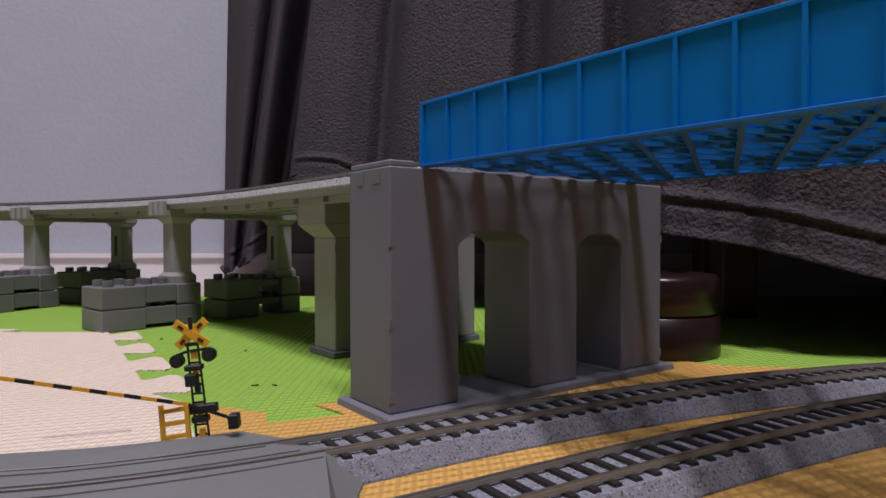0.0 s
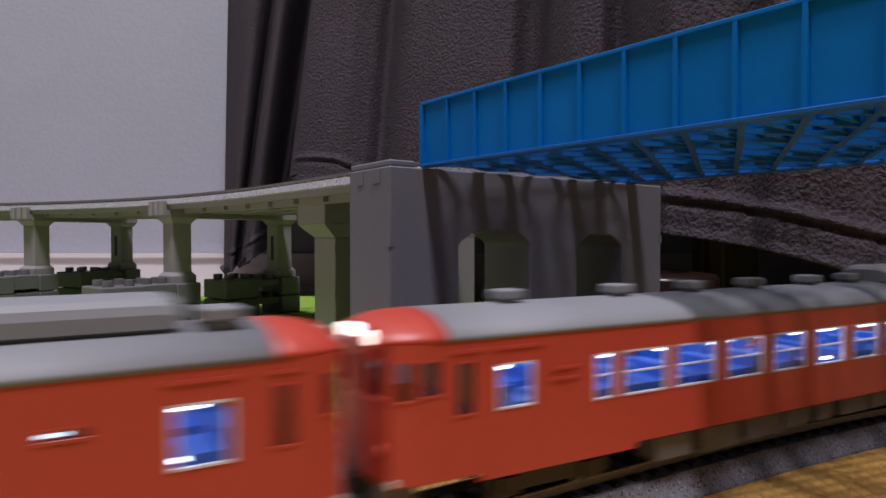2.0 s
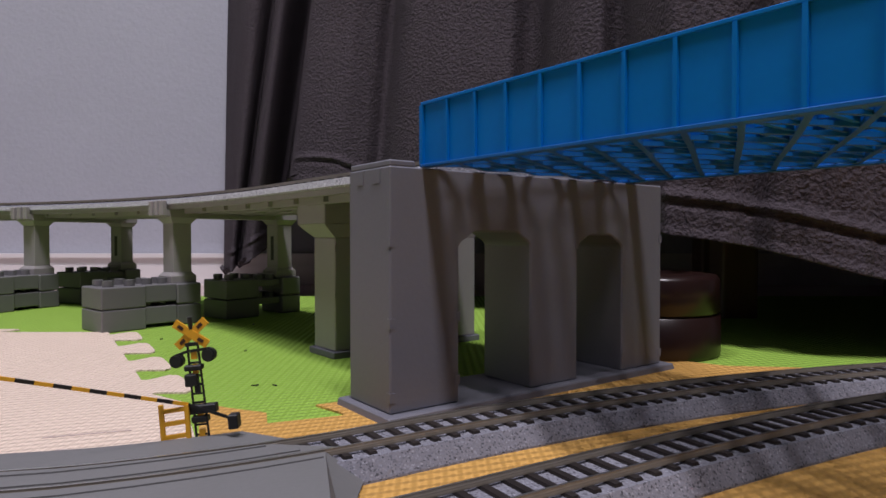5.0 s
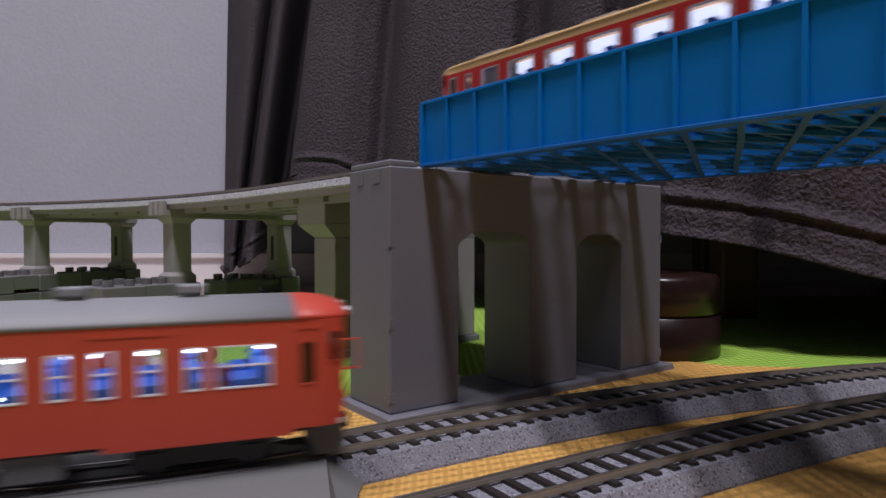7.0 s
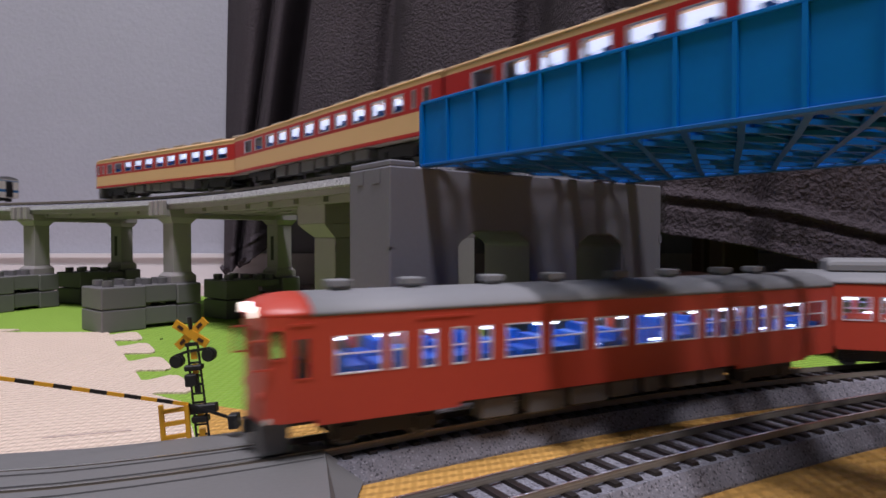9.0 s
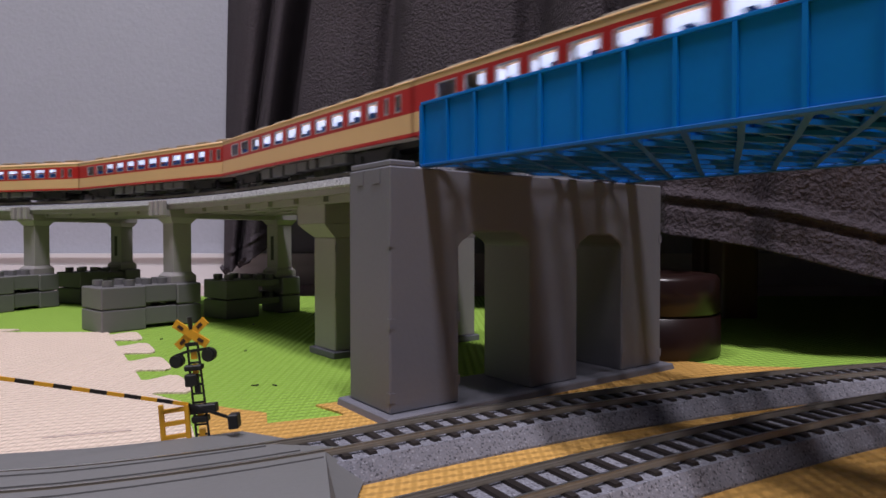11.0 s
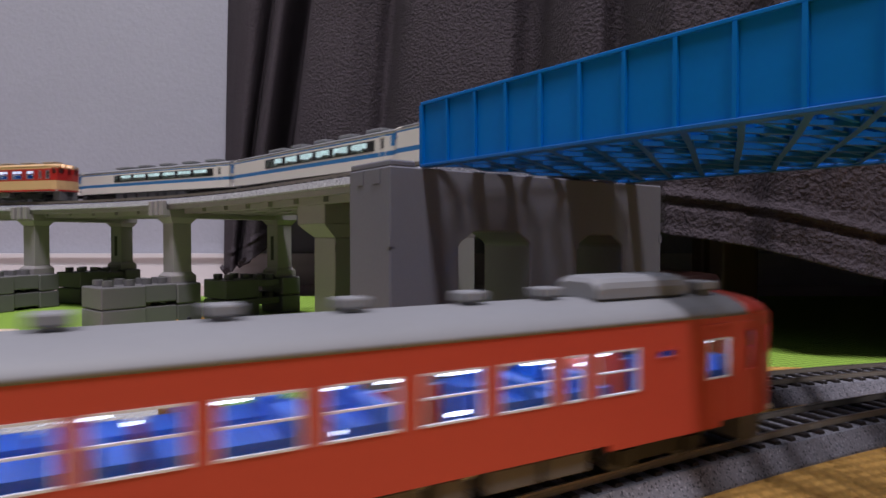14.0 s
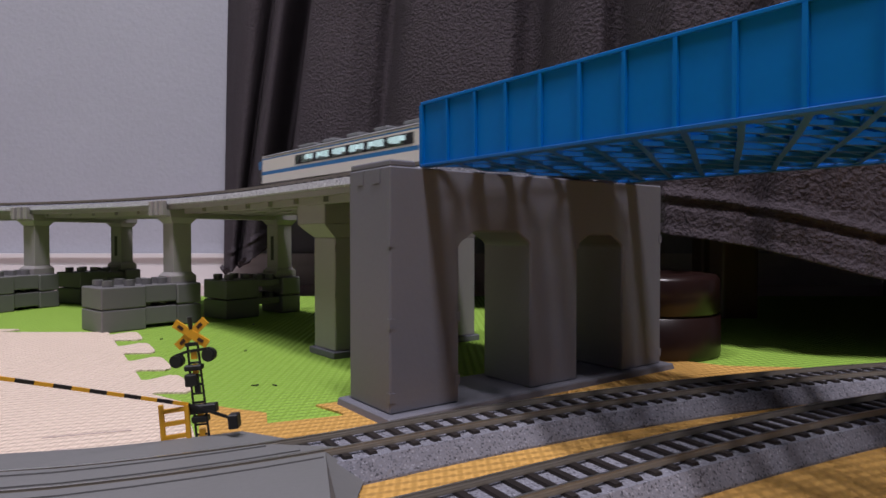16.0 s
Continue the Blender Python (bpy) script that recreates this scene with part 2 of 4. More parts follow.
def far_line(x):
    if x < -16:
        u = max(x+16, -42)
        return 113.11 + .61*u + .0036*u*u + .205*(x+16-u)
    u = x + 16
    return 113.11 + .656*u - .0018204*u*u + 2.054e-6*u**3


def near_line(x):
    if x < 10:
        u = max(x-10, -66)
        return 91.51 + .625*u + .001*u*u + .493*(x-10-u)
    u = x - 10
    return 91.51 + .625*u - .0007729*u*u - 2.323e-6*u**3


NEARBACK = -638.5
FAR, NEAR = lower_loop(far_line, -80, 125, -577), lower_loop(near_line, -80, 118, NEARBACK)
A0, DL, NL = np.array([-4.1, 145.5]), np.array([-.622, .783]), np.array([-.783, -.622])
S0, RD = 114.0, 458.0
CEN = A0 - NL*36 + DL*S0 + NL*RD


def upper(s, off=0.0):
    """A point of the viaduct's line: s mm to the left of the abutment, off mm towards the inside of its bend."""
    if s <= S0:
        return A0 - NL*36 + DL*s + NL*off
    a = (s-S0)/RD
    n = NL*math.cos(a) - DL*math.sin(a)
    return CEN - n*(RD-off)


def on_loop(loop, s):
    q, pts = loop
    s = s % q[-1]
    return np.array([np.interp(s, q, pts[:, 0]), np.interp(s, q, pts[:, 1])])


# ---------- room ----------
def slab(name, x0, x1, y0, y1, z0, z1, m):
    bm = B()
    box(bm, x0, x1, y0, y1, z0, z1)
    return tagged(part(name, bm, m), kind="structure")


WY = 660
tagged(slab("floor", -1500, 1900, -1900, WY+100, -60, -9, M["floor"]), "pinkish beige smooth floor under the play mats", "floor")
tagged(slab("wall_north", -1500, 1900, WY, WY+100, -9, 2400, M["wall"]), "pale blue-grey papered wall behind the layout", "wall")
tagged(slab("wall_south", -1500, 1900, -2000, -1900, -9, 2400, M["dim"]), "unseen wall of the room, darkened to cut bounced light", "wall")
tagged(slab("wall_west", -1600, -1500, -2000, WY+100, -9, 2400, M["dim"]), "unseen wall of the room, darkened to cut bounced light", "wall")
tagged(slab("wall_east", 1900, 2000, -2000, WY+100, -9, 2400, M["dim"]), "unseen wall of the room, darkened to cut bounced light", "wall")
tagged(slab("ceiling", -1600, 2000, -2000, WY+100, 2400, 2460, M["ceil"]), "unseen ceiling, darkened to cut bounced light", "ceiling")
bm = B()
prof = [(-1499, WY-1), (-1499, WY-9), (1899, WY-9), (1899, WY-1)]
prism(bm, prof, -9, 11)
prism(bm, [(-1499, WY-1), (-1499, WY-6), (1899, WY-6), (1899, WY-1)], 11, 19)
prism(bm, [(-1499, WY-1), (-1499, WY-10), (1899, WY-10), (1899, WY-1)], 19, 23)
tagged(part("baseboard", bm, M["base"]), "white moulded baseboard along the wall", "baseboard", kind="structure")
bm = B()
box(bm, -480, 480, -120, 120, -80, 0)
tagged(part("ceiling_lamp", bevelled(bm, 8), M["ceil"], at=at(LAMPX*1000, LAMPY*1000, 2399, -51.5)), "long white ceiling lamp", "lamp")

bm = B()
cyl(bm, (LAMP2X*1000, LAMP2Y*1000, 2400), (LAMP2X*1000, LAMP2Y*1000, 2330), 270, 40)
tagged(part("ceiling_lamp", bm, M["ceil"]), "round white ceiling lamp", "lamp")


# ---------- foam mats ----------
def teeth(p, q, n, depth, lean=0.18):
    """An edge from p to q with n dovetail teeth that stick out to its right side."""
    p, q = np.array(p, float), np.array(q, float)
    d = (q-p)/n
    L = np.hypot(*d)
    r = np.array([d[1], -d[0]])/L
    out = []
    for i in range(n):
        a = p + d*i
        for f, o in ((0.22, 0), (0.24, 0.15), (0.20-lean*0.4, 0.75), (0.22-lean*0.2, 0.95), (0.30, 1.0), (0.68, 1.0),
                     (0.78+lean*0.2, 0.95), (0.80+lean*0.4, 0.75), (0.76, 0.15), (0.78, 0)):
            out.append(tuple(a + d*f + r*depth*o))
    return out


def mat(name, ring, z1, m, label):
    bm = B()
    prism(bm, ring, -9, z1)
    bmesh.ops.recalc_face_normals(bm, faces=bm.faces)
    return tagged(part(name, bm, m), label, "play mat", "foam play mats", "structure")


mat("green_mat", [(-640, -900), (-640, 440), (640, 440), (640, -900)], -0.5, M["green"], "lime green foam play mat with a woven relief")
mat("beige_mat", [(-420, 272), *teeth((-330, 272), (-143, 272), 5, -9)[:-10], (-143, 272),
                  *teeth((-143, 272), (-72, 159), 4, -10.5), (-64, 157), (-45, 118), (-45, 60), (-420, 60)],
    0.0, M["beige"], "pinkish beige foam play mat with puzzle teeth")
mat("orange_mat", [(-45, -600), (-45, 116), (-60, 157), (-52, 152), (-41, 147.5), (-38.5, 139), (-22.5, 145.5), (-24, 148), (-31, 154.5), (-23, 159),
                   (10, 176), (66, 212), (80, 208), (90, 201), (108, 199), (180, 186), (420, 150), (420, -600)],
    0.0, M["orange"], "orange foam play mat with puzzle teeth")
bm = B()
for x0, y0, x1, y1 in ((70, 778, 230, 764), (95, 800, 250, 796)):
    p, q = [(np.array([(x-784)/1130, 1.0])*(41*1130/(y-418))) for x, y in ((x0, y0), (x1, y1))]
    for k in range(14):
        a, b = p+(q-p)*k/14, p+(q-p)*(k+1)/14
        beam(bm, (a[0], a[1]+0.15*math.sin(k*2.1), 0.02), (b[0], b[1]+0.15*math.sin(k*2.1+2.1), 0.02), 0.5, 0.25)
tagged(part("mat_crease", bm, M["floor"]), "brown crease pressed into the beige mat", "crease", kind="structure")


bm = B()
pick = random.Random(3)
for k in range(14):
    x, y = pick.uniform(-150, 5), pick.uniform(165, 330)
    a, l = pick.uniform(0, 3.1), pick.uniform(0.4, 1.5)
    p = Vector((x, y, -0.3))
    d = Vector((math.cos(a)*l, math.sin(a)*l, 0))
    beam(bm, p, p+d, 0.35, 0.35)
    beam(bm, p+d, p+d+Vector((math.cos(a+0.9)*l*0.6, math.sin(a+0.9)*l*0.6, 0.1)), 0.3, 0.3)
tagged(part("lint", bm, M["dark"]), "small dark bits of lint on the mats", "lint", kind="stuff")


# ---------- blanket over the low table ----------
def blanket():
    keys = [(400, 655), (404, 580), (411, 520), (424, 498), (440, 500), (448, 530), (452, 548), (456, 500), (466, 478), (482, 486), (500, 535),
            (514, 590), (520, 570), (524, 440), (532, 420), (560, 406), (610, 402), (660, 408), (682, 420), (692, 400), (702, 380), (716, 368), (770, 358), (850, 346), (905, 344),
            (928, 360), (952, 356), (972, 322), (1010, 300), (1060, 290), (1085, 300), (1105, 296), (1125, 268), (1180, 240), (1290, 228),
            (1330, 232), (1370, 218), (1480, 210), (1620, 206), (1900, 204), (6100, 204)]
    hem = [(392, 10), (440, 14), (470, 22), (519, 36), (522, 78), (600, 75), (700, 62), (900, 50), (1167, 42), (1300, 38), (1400, 34), (1568, 26.5), (1800, 14), (2600, 0), (6100, 0)]
    us = []
    for (a, _), (b, _) in zip(keys, keys[1:]):
        n = max(2, min(60, int((b-a)/5)))
        us += [a + (b-a)*i/n for i in range(n)]
    us.append(keys[-1][0])
    ku, kd = np.array([k[0] for k in keys], float), np.array([k[1] for k in keys], float)
    d = np.interp(us, ku, kd)
    ker = np.array([1, 2, 3, 2, 1.0])
    d = np.convolve(np.pad(d, 2, mode="edge"), ker/ker.sum(), "valid")
    hz = np.interp(us, [h[0] for h in hem], [h[1] for h in hem])
    bm, cols = B(), []
    levels = [0, 0.6, 1.6, 3, 5, 8, 11, 13, 14.2, 15, 15.8, 17, 20, 26, 34, 44, 56, 70, 88, 110, 135, 165, 200, 240, 290, 350, 420]
    for u, dd, z0 in zip(us, d, hz):
        col = []
        for k in levels:
            z = z0 + k
            lean = 0.10*(z-60)                       # the cloth slopes back towards the table top
            uu = u + (z-120)*float(np.interp(u, (400, 412, 450, 560, 720, 1000, 1250), (0.04, 0.12, 0.30, 0.30, 0.20, 0.10, 0.0)))
            wob = 3.0*noise.noise((u*0.012, z*0.012, 0.3)) + 1.2*noise.noise((u*0.05, z*0.03, 2.7))
            roll = 2.6 if k <= 1.6 else (1.7 if 2 < k < 12 else (2.4 if 13.5 < k < 15.9 else 0))
            tuck = 0.1*max(0.0, 85-z) if u > 1000 else 0.0    # the hem hangs back under the table edge
            depth = dd + lean + wob - roll + tuck
            col.append(bm.verts.new(((uu-784)/1130*depth, depth, z)))
        # turned-under edge and the fold over the table top
        c0 = col[0].co
        col.insert(0, bm.verts.new((c0.x*1.012, c0.y+5, c0.z+1.5)))
        col.append(bm.verts.new((col[-1].co.x, 650, 425)))
        cols.append(col)
    for a, b in zip(cols, cols[1:]):
        for j in range(len(a)-1):
            bm.faces.new((a[j], b[j], b[j+1], a[j+1]))
    bmesh.ops.recalc_face_normals(bm, faces=bm.faces)
    ob = part("blanket", bm, M["cloth"], smooth=True)
    ob.modifiers.new("thickness", "SOLIDIFY").thickness = 0.003
    tagged(ob, "dark grey-brown fleece blanket hanging in folds over a low table", "blanket")
    # added rear sheet closes the hollow under the table to keep it dark
    bm, rows = B(), []
    for k in range(23):
        x = 330 + k*20
        y = 470 + 9*math.sin(k*1.1) + 5*math.sin(k*2.3+1)
        rows.append([bm.verts.new((x, y + 2*math.sin(k+z*0.02), z)) for z in (-6, 40, 120, 250, 384)])
    for a, b in zip(rows, rows[1:]):
        for j in range(4):
            bm.faces.new((a[j], b[j], b[j+1], a[j+1]))
    back = part("rear_fold", bm, M["cloth"], ob, smooth=True)
    back.modifiers.new("thickness", "SOLIDIFY").thickness = 0.003
    table = empty("low_table", at(0, 0), "dark brown wooden low table hidden under the blanket", "table")
    bm = B()
    box(bm, 60, 800, 300, 652, 385, 405)
    part("tabletop", bevelled(bm, 3), M["wood"], table)
    for x, y in ((150, 330), (168, 400), (760, 440), (110, 640)):
        bm = B()
        box(bm, x-9, x+9, y-9, y+9, -9, 385)
        part("leg", bevelled(bm, 1.5), M["wood"], table)


blanket()


def lathe(prof, n=48):
    bm, rows = B(), []
    for r, z in prof:
        rows.append([bm.verts.new((r*math.cos(2*math.pi*i/n), r*math.sin(2*math.pi*i/n), z)) for i in range(n)])
    for a, b in zip(rows, rows[1:]):
        for i in range(n):
            bm.faces.new((a[i], a[(i+1) % n], b[(i+1) % n], b[i]))
    bmesh.ops.remove_doubles(bm, verts=bm.verts, dist=1e-4)
    bmesh.ops.recalc_face_normals(bm, faces=bm.faces)
    return bm


def riser(x, y):
    """Brown plastic table-leg riser: two rings with a groove between them."""
    r = empty("leg_riser", at(x, y), "glossy dark brown round plastic leg riser on the mat", "riser")
    part("lower_ring", lathe([(0, -0.4), (23.5, -0.4), (23.8, 1), (23.6, 13.6), (22.9, 14.0), (0, 14.0)]), M["brown"], r, smooth=True)
    part("upper_ring", lathe([(0, 14.0), (22.9, 14.1), (22.9, 14.5), (23.5, 14.9), (23.2, 26), (22.2, 27.4), (19, 27.8), (18, 26.8), (0, 26.6)]), M["brown"], r, smooth=True)


riser(75, 231)


# ---------- lower tracks ----------
def resample(loop, step):
    q, pts = loop
    n = int(q[-1]/step)
    return [on_loop(loop, i*q[-1]/n) for i in range(n+1)]


def rail_profile(c, z, w=0.55, h=1.5):
    return [(c-w, z-h), (c+w, z-h), (c+w, z-h+0.3), (c+0.28, z-h+0.5), (c+0.28, z-0.5), (c+w*0.62, z-0.35), (c+w*0.62, z), (c-w*0.62, z), (c-w*0.62, z-0.35), (c-0.28, z-0.5), (c-0.28, z-h+0.5), (c-w, z-h+0.3)]


def tie_mesh(w=14.4, l=1.8, h=0.7):
    bm = B()
    prism(bm, [(-l/2, -w/2), (l/2, -w/2), (l/2, w/2), (-l/2, w/2)], 0, h, top=[(-l/2+.2, -w/2+.2), (l/2-.2, -w/2+.2), (l/2-.2, w/2-.2), (-l/2+.2, w/2-.2)])
    return mesh_of(bm, M["tie"], "tie")


GAUGE, RT = 4.2, 5.4
TIE = tie_mesh(12.6, 1.7, 0.6)


def lower_track(loop, fn, label):
    tr = empty("railway_track", at(0, 0), label, "track", "model railway tracks", "structure")
    pts = resample(loop, 5.0)
    bm = B()
    sweep(bm, pts, [(-9.2, -0.2), (9.2, -0.2), (9.1, 0.4), (7.0, 3.7), (-7.0, 3.7), (-9.1, 0.4)])
    part("roadbed", bm, M["ballast"], tr, "grey speckled ballast roadbed")
    for s in (-GAUGE, GAUGE):
        bm = B()
        sweep(bm, pts, rail_profile(s, RT, 0.34, 1.2))
        for f in bm.faces:
            f.material_index = 1 if f.calc_center_median().z > RT-0.05 else 0
        part("rail", bm, [M["rail"], M["railtop"]], tr, "dark rail with a worn bright head")
    q, _ = loop
    n = int(q[-1]/4.35)
    rest = B()
    for i in range(n):
        s = i*q[-1]/n
        p, p2 = on_loop(loop, s), on_loop(loop, s+1)
        ang = math.degrees(math.atan2(*(p2-p)[::-1]))
        if p[1] > 20 and -80 < p[0] < 190:
            o = part("tie", TIE, None, tr, at=at(p[0], p[1], 3.62, ang))
        else:
            mm = Matrix.Translation((p[0], p[1], 3.62)) @ Matrix.Rotation(radians(ang), 4, "Z")
            box(rest, -0.85, 0.85, -6.3, 6.3, 0, 0.6, m=mm)
    tagged(part("ties", rest, M["tie"], tr), kind="stuff")
    return tr


lower_track(FAR, far_line, "curved model railway track on grey ballast beside the pier")
lower_track(NEAR, near_line, "curved model railway track on grey ballast beside the mat edge")


# ---------- level crossing ----------
def offset_pts(fn, xs, off):
    out = []
    for x in xs:
        sl = (fn(x+0.5)-fn(x-0.5))
        n = np.array([-sl, 1.0])/math.hypot(sl, 1)
        out.append(np.array([x, fn(x)]) + n*off)
    return out


def crossing():
    c = empty("level_crossing", at(0, 0), "dark grey plastic level crossing plates between the rails", "crossing", kind="structure")
    fx = np.linspace(-95, -17, 24)

    def plate(name, inner, outer, z1, z2=None):
        bm = B()
        ring = [tuple(p) for p in inner] + [tuple(p) for p in outer[::-1]]
        prism(bm, ring, 0.3, z1)
        bmesh.ops.recalc_face_normals(bm, faces=bm.faces)
        return part(name, bm, M["plate"], c)
    xs = np.linspace(-95, -25, 24)
    plate("back_plate", offset_pts(far_line, xs, 5.0), offset_pts(far_line, np.linspace(-95, -31, 24), 13.5), 5.1)
    plate("rail_plate", offset_pts(far_line, np.linspace(-95, -20, 24), -3.3), offset_pts(far_line, np.linspace(-95, -28, 24), 3.3), 5.2)
    plate("rail_plate", offset_pts(near_line, np.linspace(-95, -14, 24), -3.3), offset_pts(near_line, np.linspace(-95, -20, 24), 3.3), 5.2)
    # wide plate between the tracks, with a sloping end
    a, b = offset_pts(far_line, np.linspace(-95, -22, 24), -5.0), offset_pts(near_line, np.linspace(-95, -12, 24), 5.0)
    bm = B()
    ring = [tuple(p) for p in a] + [tuple(p) for p in b[::-1]]
    prism(bm, ring, 0.3, 5.2)
    bmesh.ops.recalc_face_normals(bm, faces=bm.faces)
    part("middle_plate", bm, M["plate"], c)
    bm = B()
    e0, e1 = a[-1], b[-1]
    m = (e0+e1)/2
    f0, f1 = e0 + np.array([6.5, 1.0]), e1 + np.array([1.0, 3.5])
    v = [bm.verts.new((*p, z)) for p, z in ((e0, 5.2), (e1, 5.2), (f1, 0.6), (f0, 0.6), (e0, 0.3), (e1, 0.3))]
    for ix in ((0, 1, 2, 3), (0, 3, 4), (1, 5, 2), (0, 4, 5, 1), (3, 2, 5, 4)):
        bm.faces.new([v[i] for i in ix])
    bmesh.ops.recalc_face_normals(bm, faces=bm.faces)
    part("ramp", bm, M["plate"], c)
    # raised guard wedges beside the rails
    for fn, off, x0, x1 in ((far_line, -2.4, -95, -25), (far_line, 2.6, -95, -29), (far_line, -7.4, -95, -23)):
        bm = B()
        p = offset_pts(fn, np.linspace(x0, x1, 10), off)
        w = np.linspace(2.4, 0.5, 10)
        n = offset_pts(fn, np.linspace(x0, x1, 10), off+1)
        ring = [tuple(q-(r-q)*k) for q, r, k in zip(p, n, w*0.5)] + [tuple(q+(r-q)*k) for q, r, k in list(zip(p, n, w*0.5))[::-1]]
        prism(bm, ring, 4.8, 5.45)
        bmesh.ops.recalc_face_normals(bm, faces=bm.faces)
        part("guard_wedge", bm, M["plate"], c)


crossing()


def signal():
    sx, sy, z0 = -43.1, 114.2, 4.0
    sg = empty("crossing_signal", at(sx, sy, z0, 0, 0, -6), "black and yellow model crossing signal with a crossbuck", "signal")
    bm = B()
    prism(bm, [(-7, -3.0), (3.2, -2.2), (3.2, 2.2), (-7, 1.6)], -3.9, 0.5)
    part("base", bevelled(bm, 0.15, 1), M["dark"], sg)
    for x in (-1.15, 1.15):
        bm = B()
        cyl(bm, (x, 0, 0), (x*0.8, 0, 17.6), 0.22, 8)
        part("post", bm, M["dark"], sg)
    for z in (1.2, 3.0, 7.0, 8.6, 10.2, 11.8, 14.2):
        bm = B()
        box(bm, -1.1, 1.1, -0.15, 0.15, z, z+0.35)
        part("rung", bm, M["dark"], sg)
    for k, z in enumerate((0.6, 4.2, 9.0, 12.4, 15.0)):
        bm = B()
        box(bm, -0.45, 0.55, -0.2, 0.3, z, z+1.7)
        part("ladder_panel", bm, M["yellow"] if k != 2 else M["dark"], sg)
    bm = B()
    box(bm, -1.2, 1.2, -0.5, 0.5, 17.4, 18.0)
    part("cap_plate", bm, M["dark"], sg)
    for a in (38, -38):
        bm = B()
        mm = Matrix.Translation((0, -0.1*math.copysign(1, a), 19.6)) @ Matrix.Rotation(radians(a), 4, "Y")
        box(bm, -3.5, 3.5, -0.25, 0.25, -0.75, 0.75, m=mm)
        for s in (-2.1, 2.1):
            box(bm, s-0.55, s+0.55, -0.34, 0.1, -0.3, 0.3, mi=1, m=mm)
        part("crossbuck_board", bm, [M["yellow"], M["wood"]], sg, "yellow crossbuck board")
    bm = B()
    cyl(bm, (0, 0, 20.4), (0, -0.1, 22.6), 0.42, 10)
    part("bell", bm, M["dark"], sg)
    bm = B()
    beam(bm, (-3.0, -0.3, 16.0), (-1.0, -0.2, 16.5), 0.4, 0.5)
    beam(bm, (3.2, -0.3, 16.7), (-1.0, -0.2, 16.5), 0.4, 0.5)
    part("lamp_arm", bm, M["dark"], sg)
    for x, z in ((-2.9, 15.0), (2.9, 15.6)):
        bm = B()
        cyl(bm, (x, -0.9, z), (x, 0.3, z), 1.22, 20)
        cyl(bm, (x, -1.3, z), (x, -0.8, z), 1.0, 20)
        part("flasher", bm, M["dark"], sg, "black round flasher lamp")
    for x, z, w, h in ((-0.2, 13.0, 3.2, 1.0), (-0.8, 10.2, 2.2, 2.2), (0.6, 5.2, 5.2, 1.6), (0.0, 3.6, 3.0, 1.2)):
        bm = B()
        box(bm, x-w/2, x+w/2, -0.8, 0.8, z, z+h)
        part("box", bevelled(bm, 0.2, 1), M["dark"], sg)
    # barrier arm, half raised
    a, b = Vector((-1.6, -1.0, 7.2)), Vector((-30.7, -20.0, 20.7))
    n = 14
    for i in range(n):
        bm = B()
        beam(bm, a+(b-a)*i/n, a+(b-a)*(i+1)/n, 0.55, 0.62)
        part("arm_stripe", bm, M["yellow" if i % 2 == 0 else "dark"], sg)
    bm = B()
    beam(bm, (-1.6, -1.0, 7.2), (5.6, -0.6, 3.9), 0.4, 0.5)
    part("counter_arm", bm, M["dark"], sg)
    bm = B()
    box(bm, 5.2, 7.0, -1.5, 0.6, 2.0, 4.6)
    part("counterweight", bevelled(bm, 0.2, 1), M["dark"], sg)
    fe = empty("crossing_fence", at(-48.9, 112.4, 4.2, 10), "small yellow plastic fence beside the signal", "fence")
    for x in (-0.7, 3.6):
        bm = B()
        beam(bm, (x+0.5, 0, -4.0), (x-0.3, 0, 6.9), 0.8, 0.75)
        part("fence_post", bm, M["yellow"], fe)
    for z in (1.0, 3.4, 5.7):
        bm = B()
        beam(bm, (-0.6, 0, z), (3.7, 0, z+0.5), 0.6, 0.75)
        part("fence_rail", bm, M["yellow"], fe)


signal()


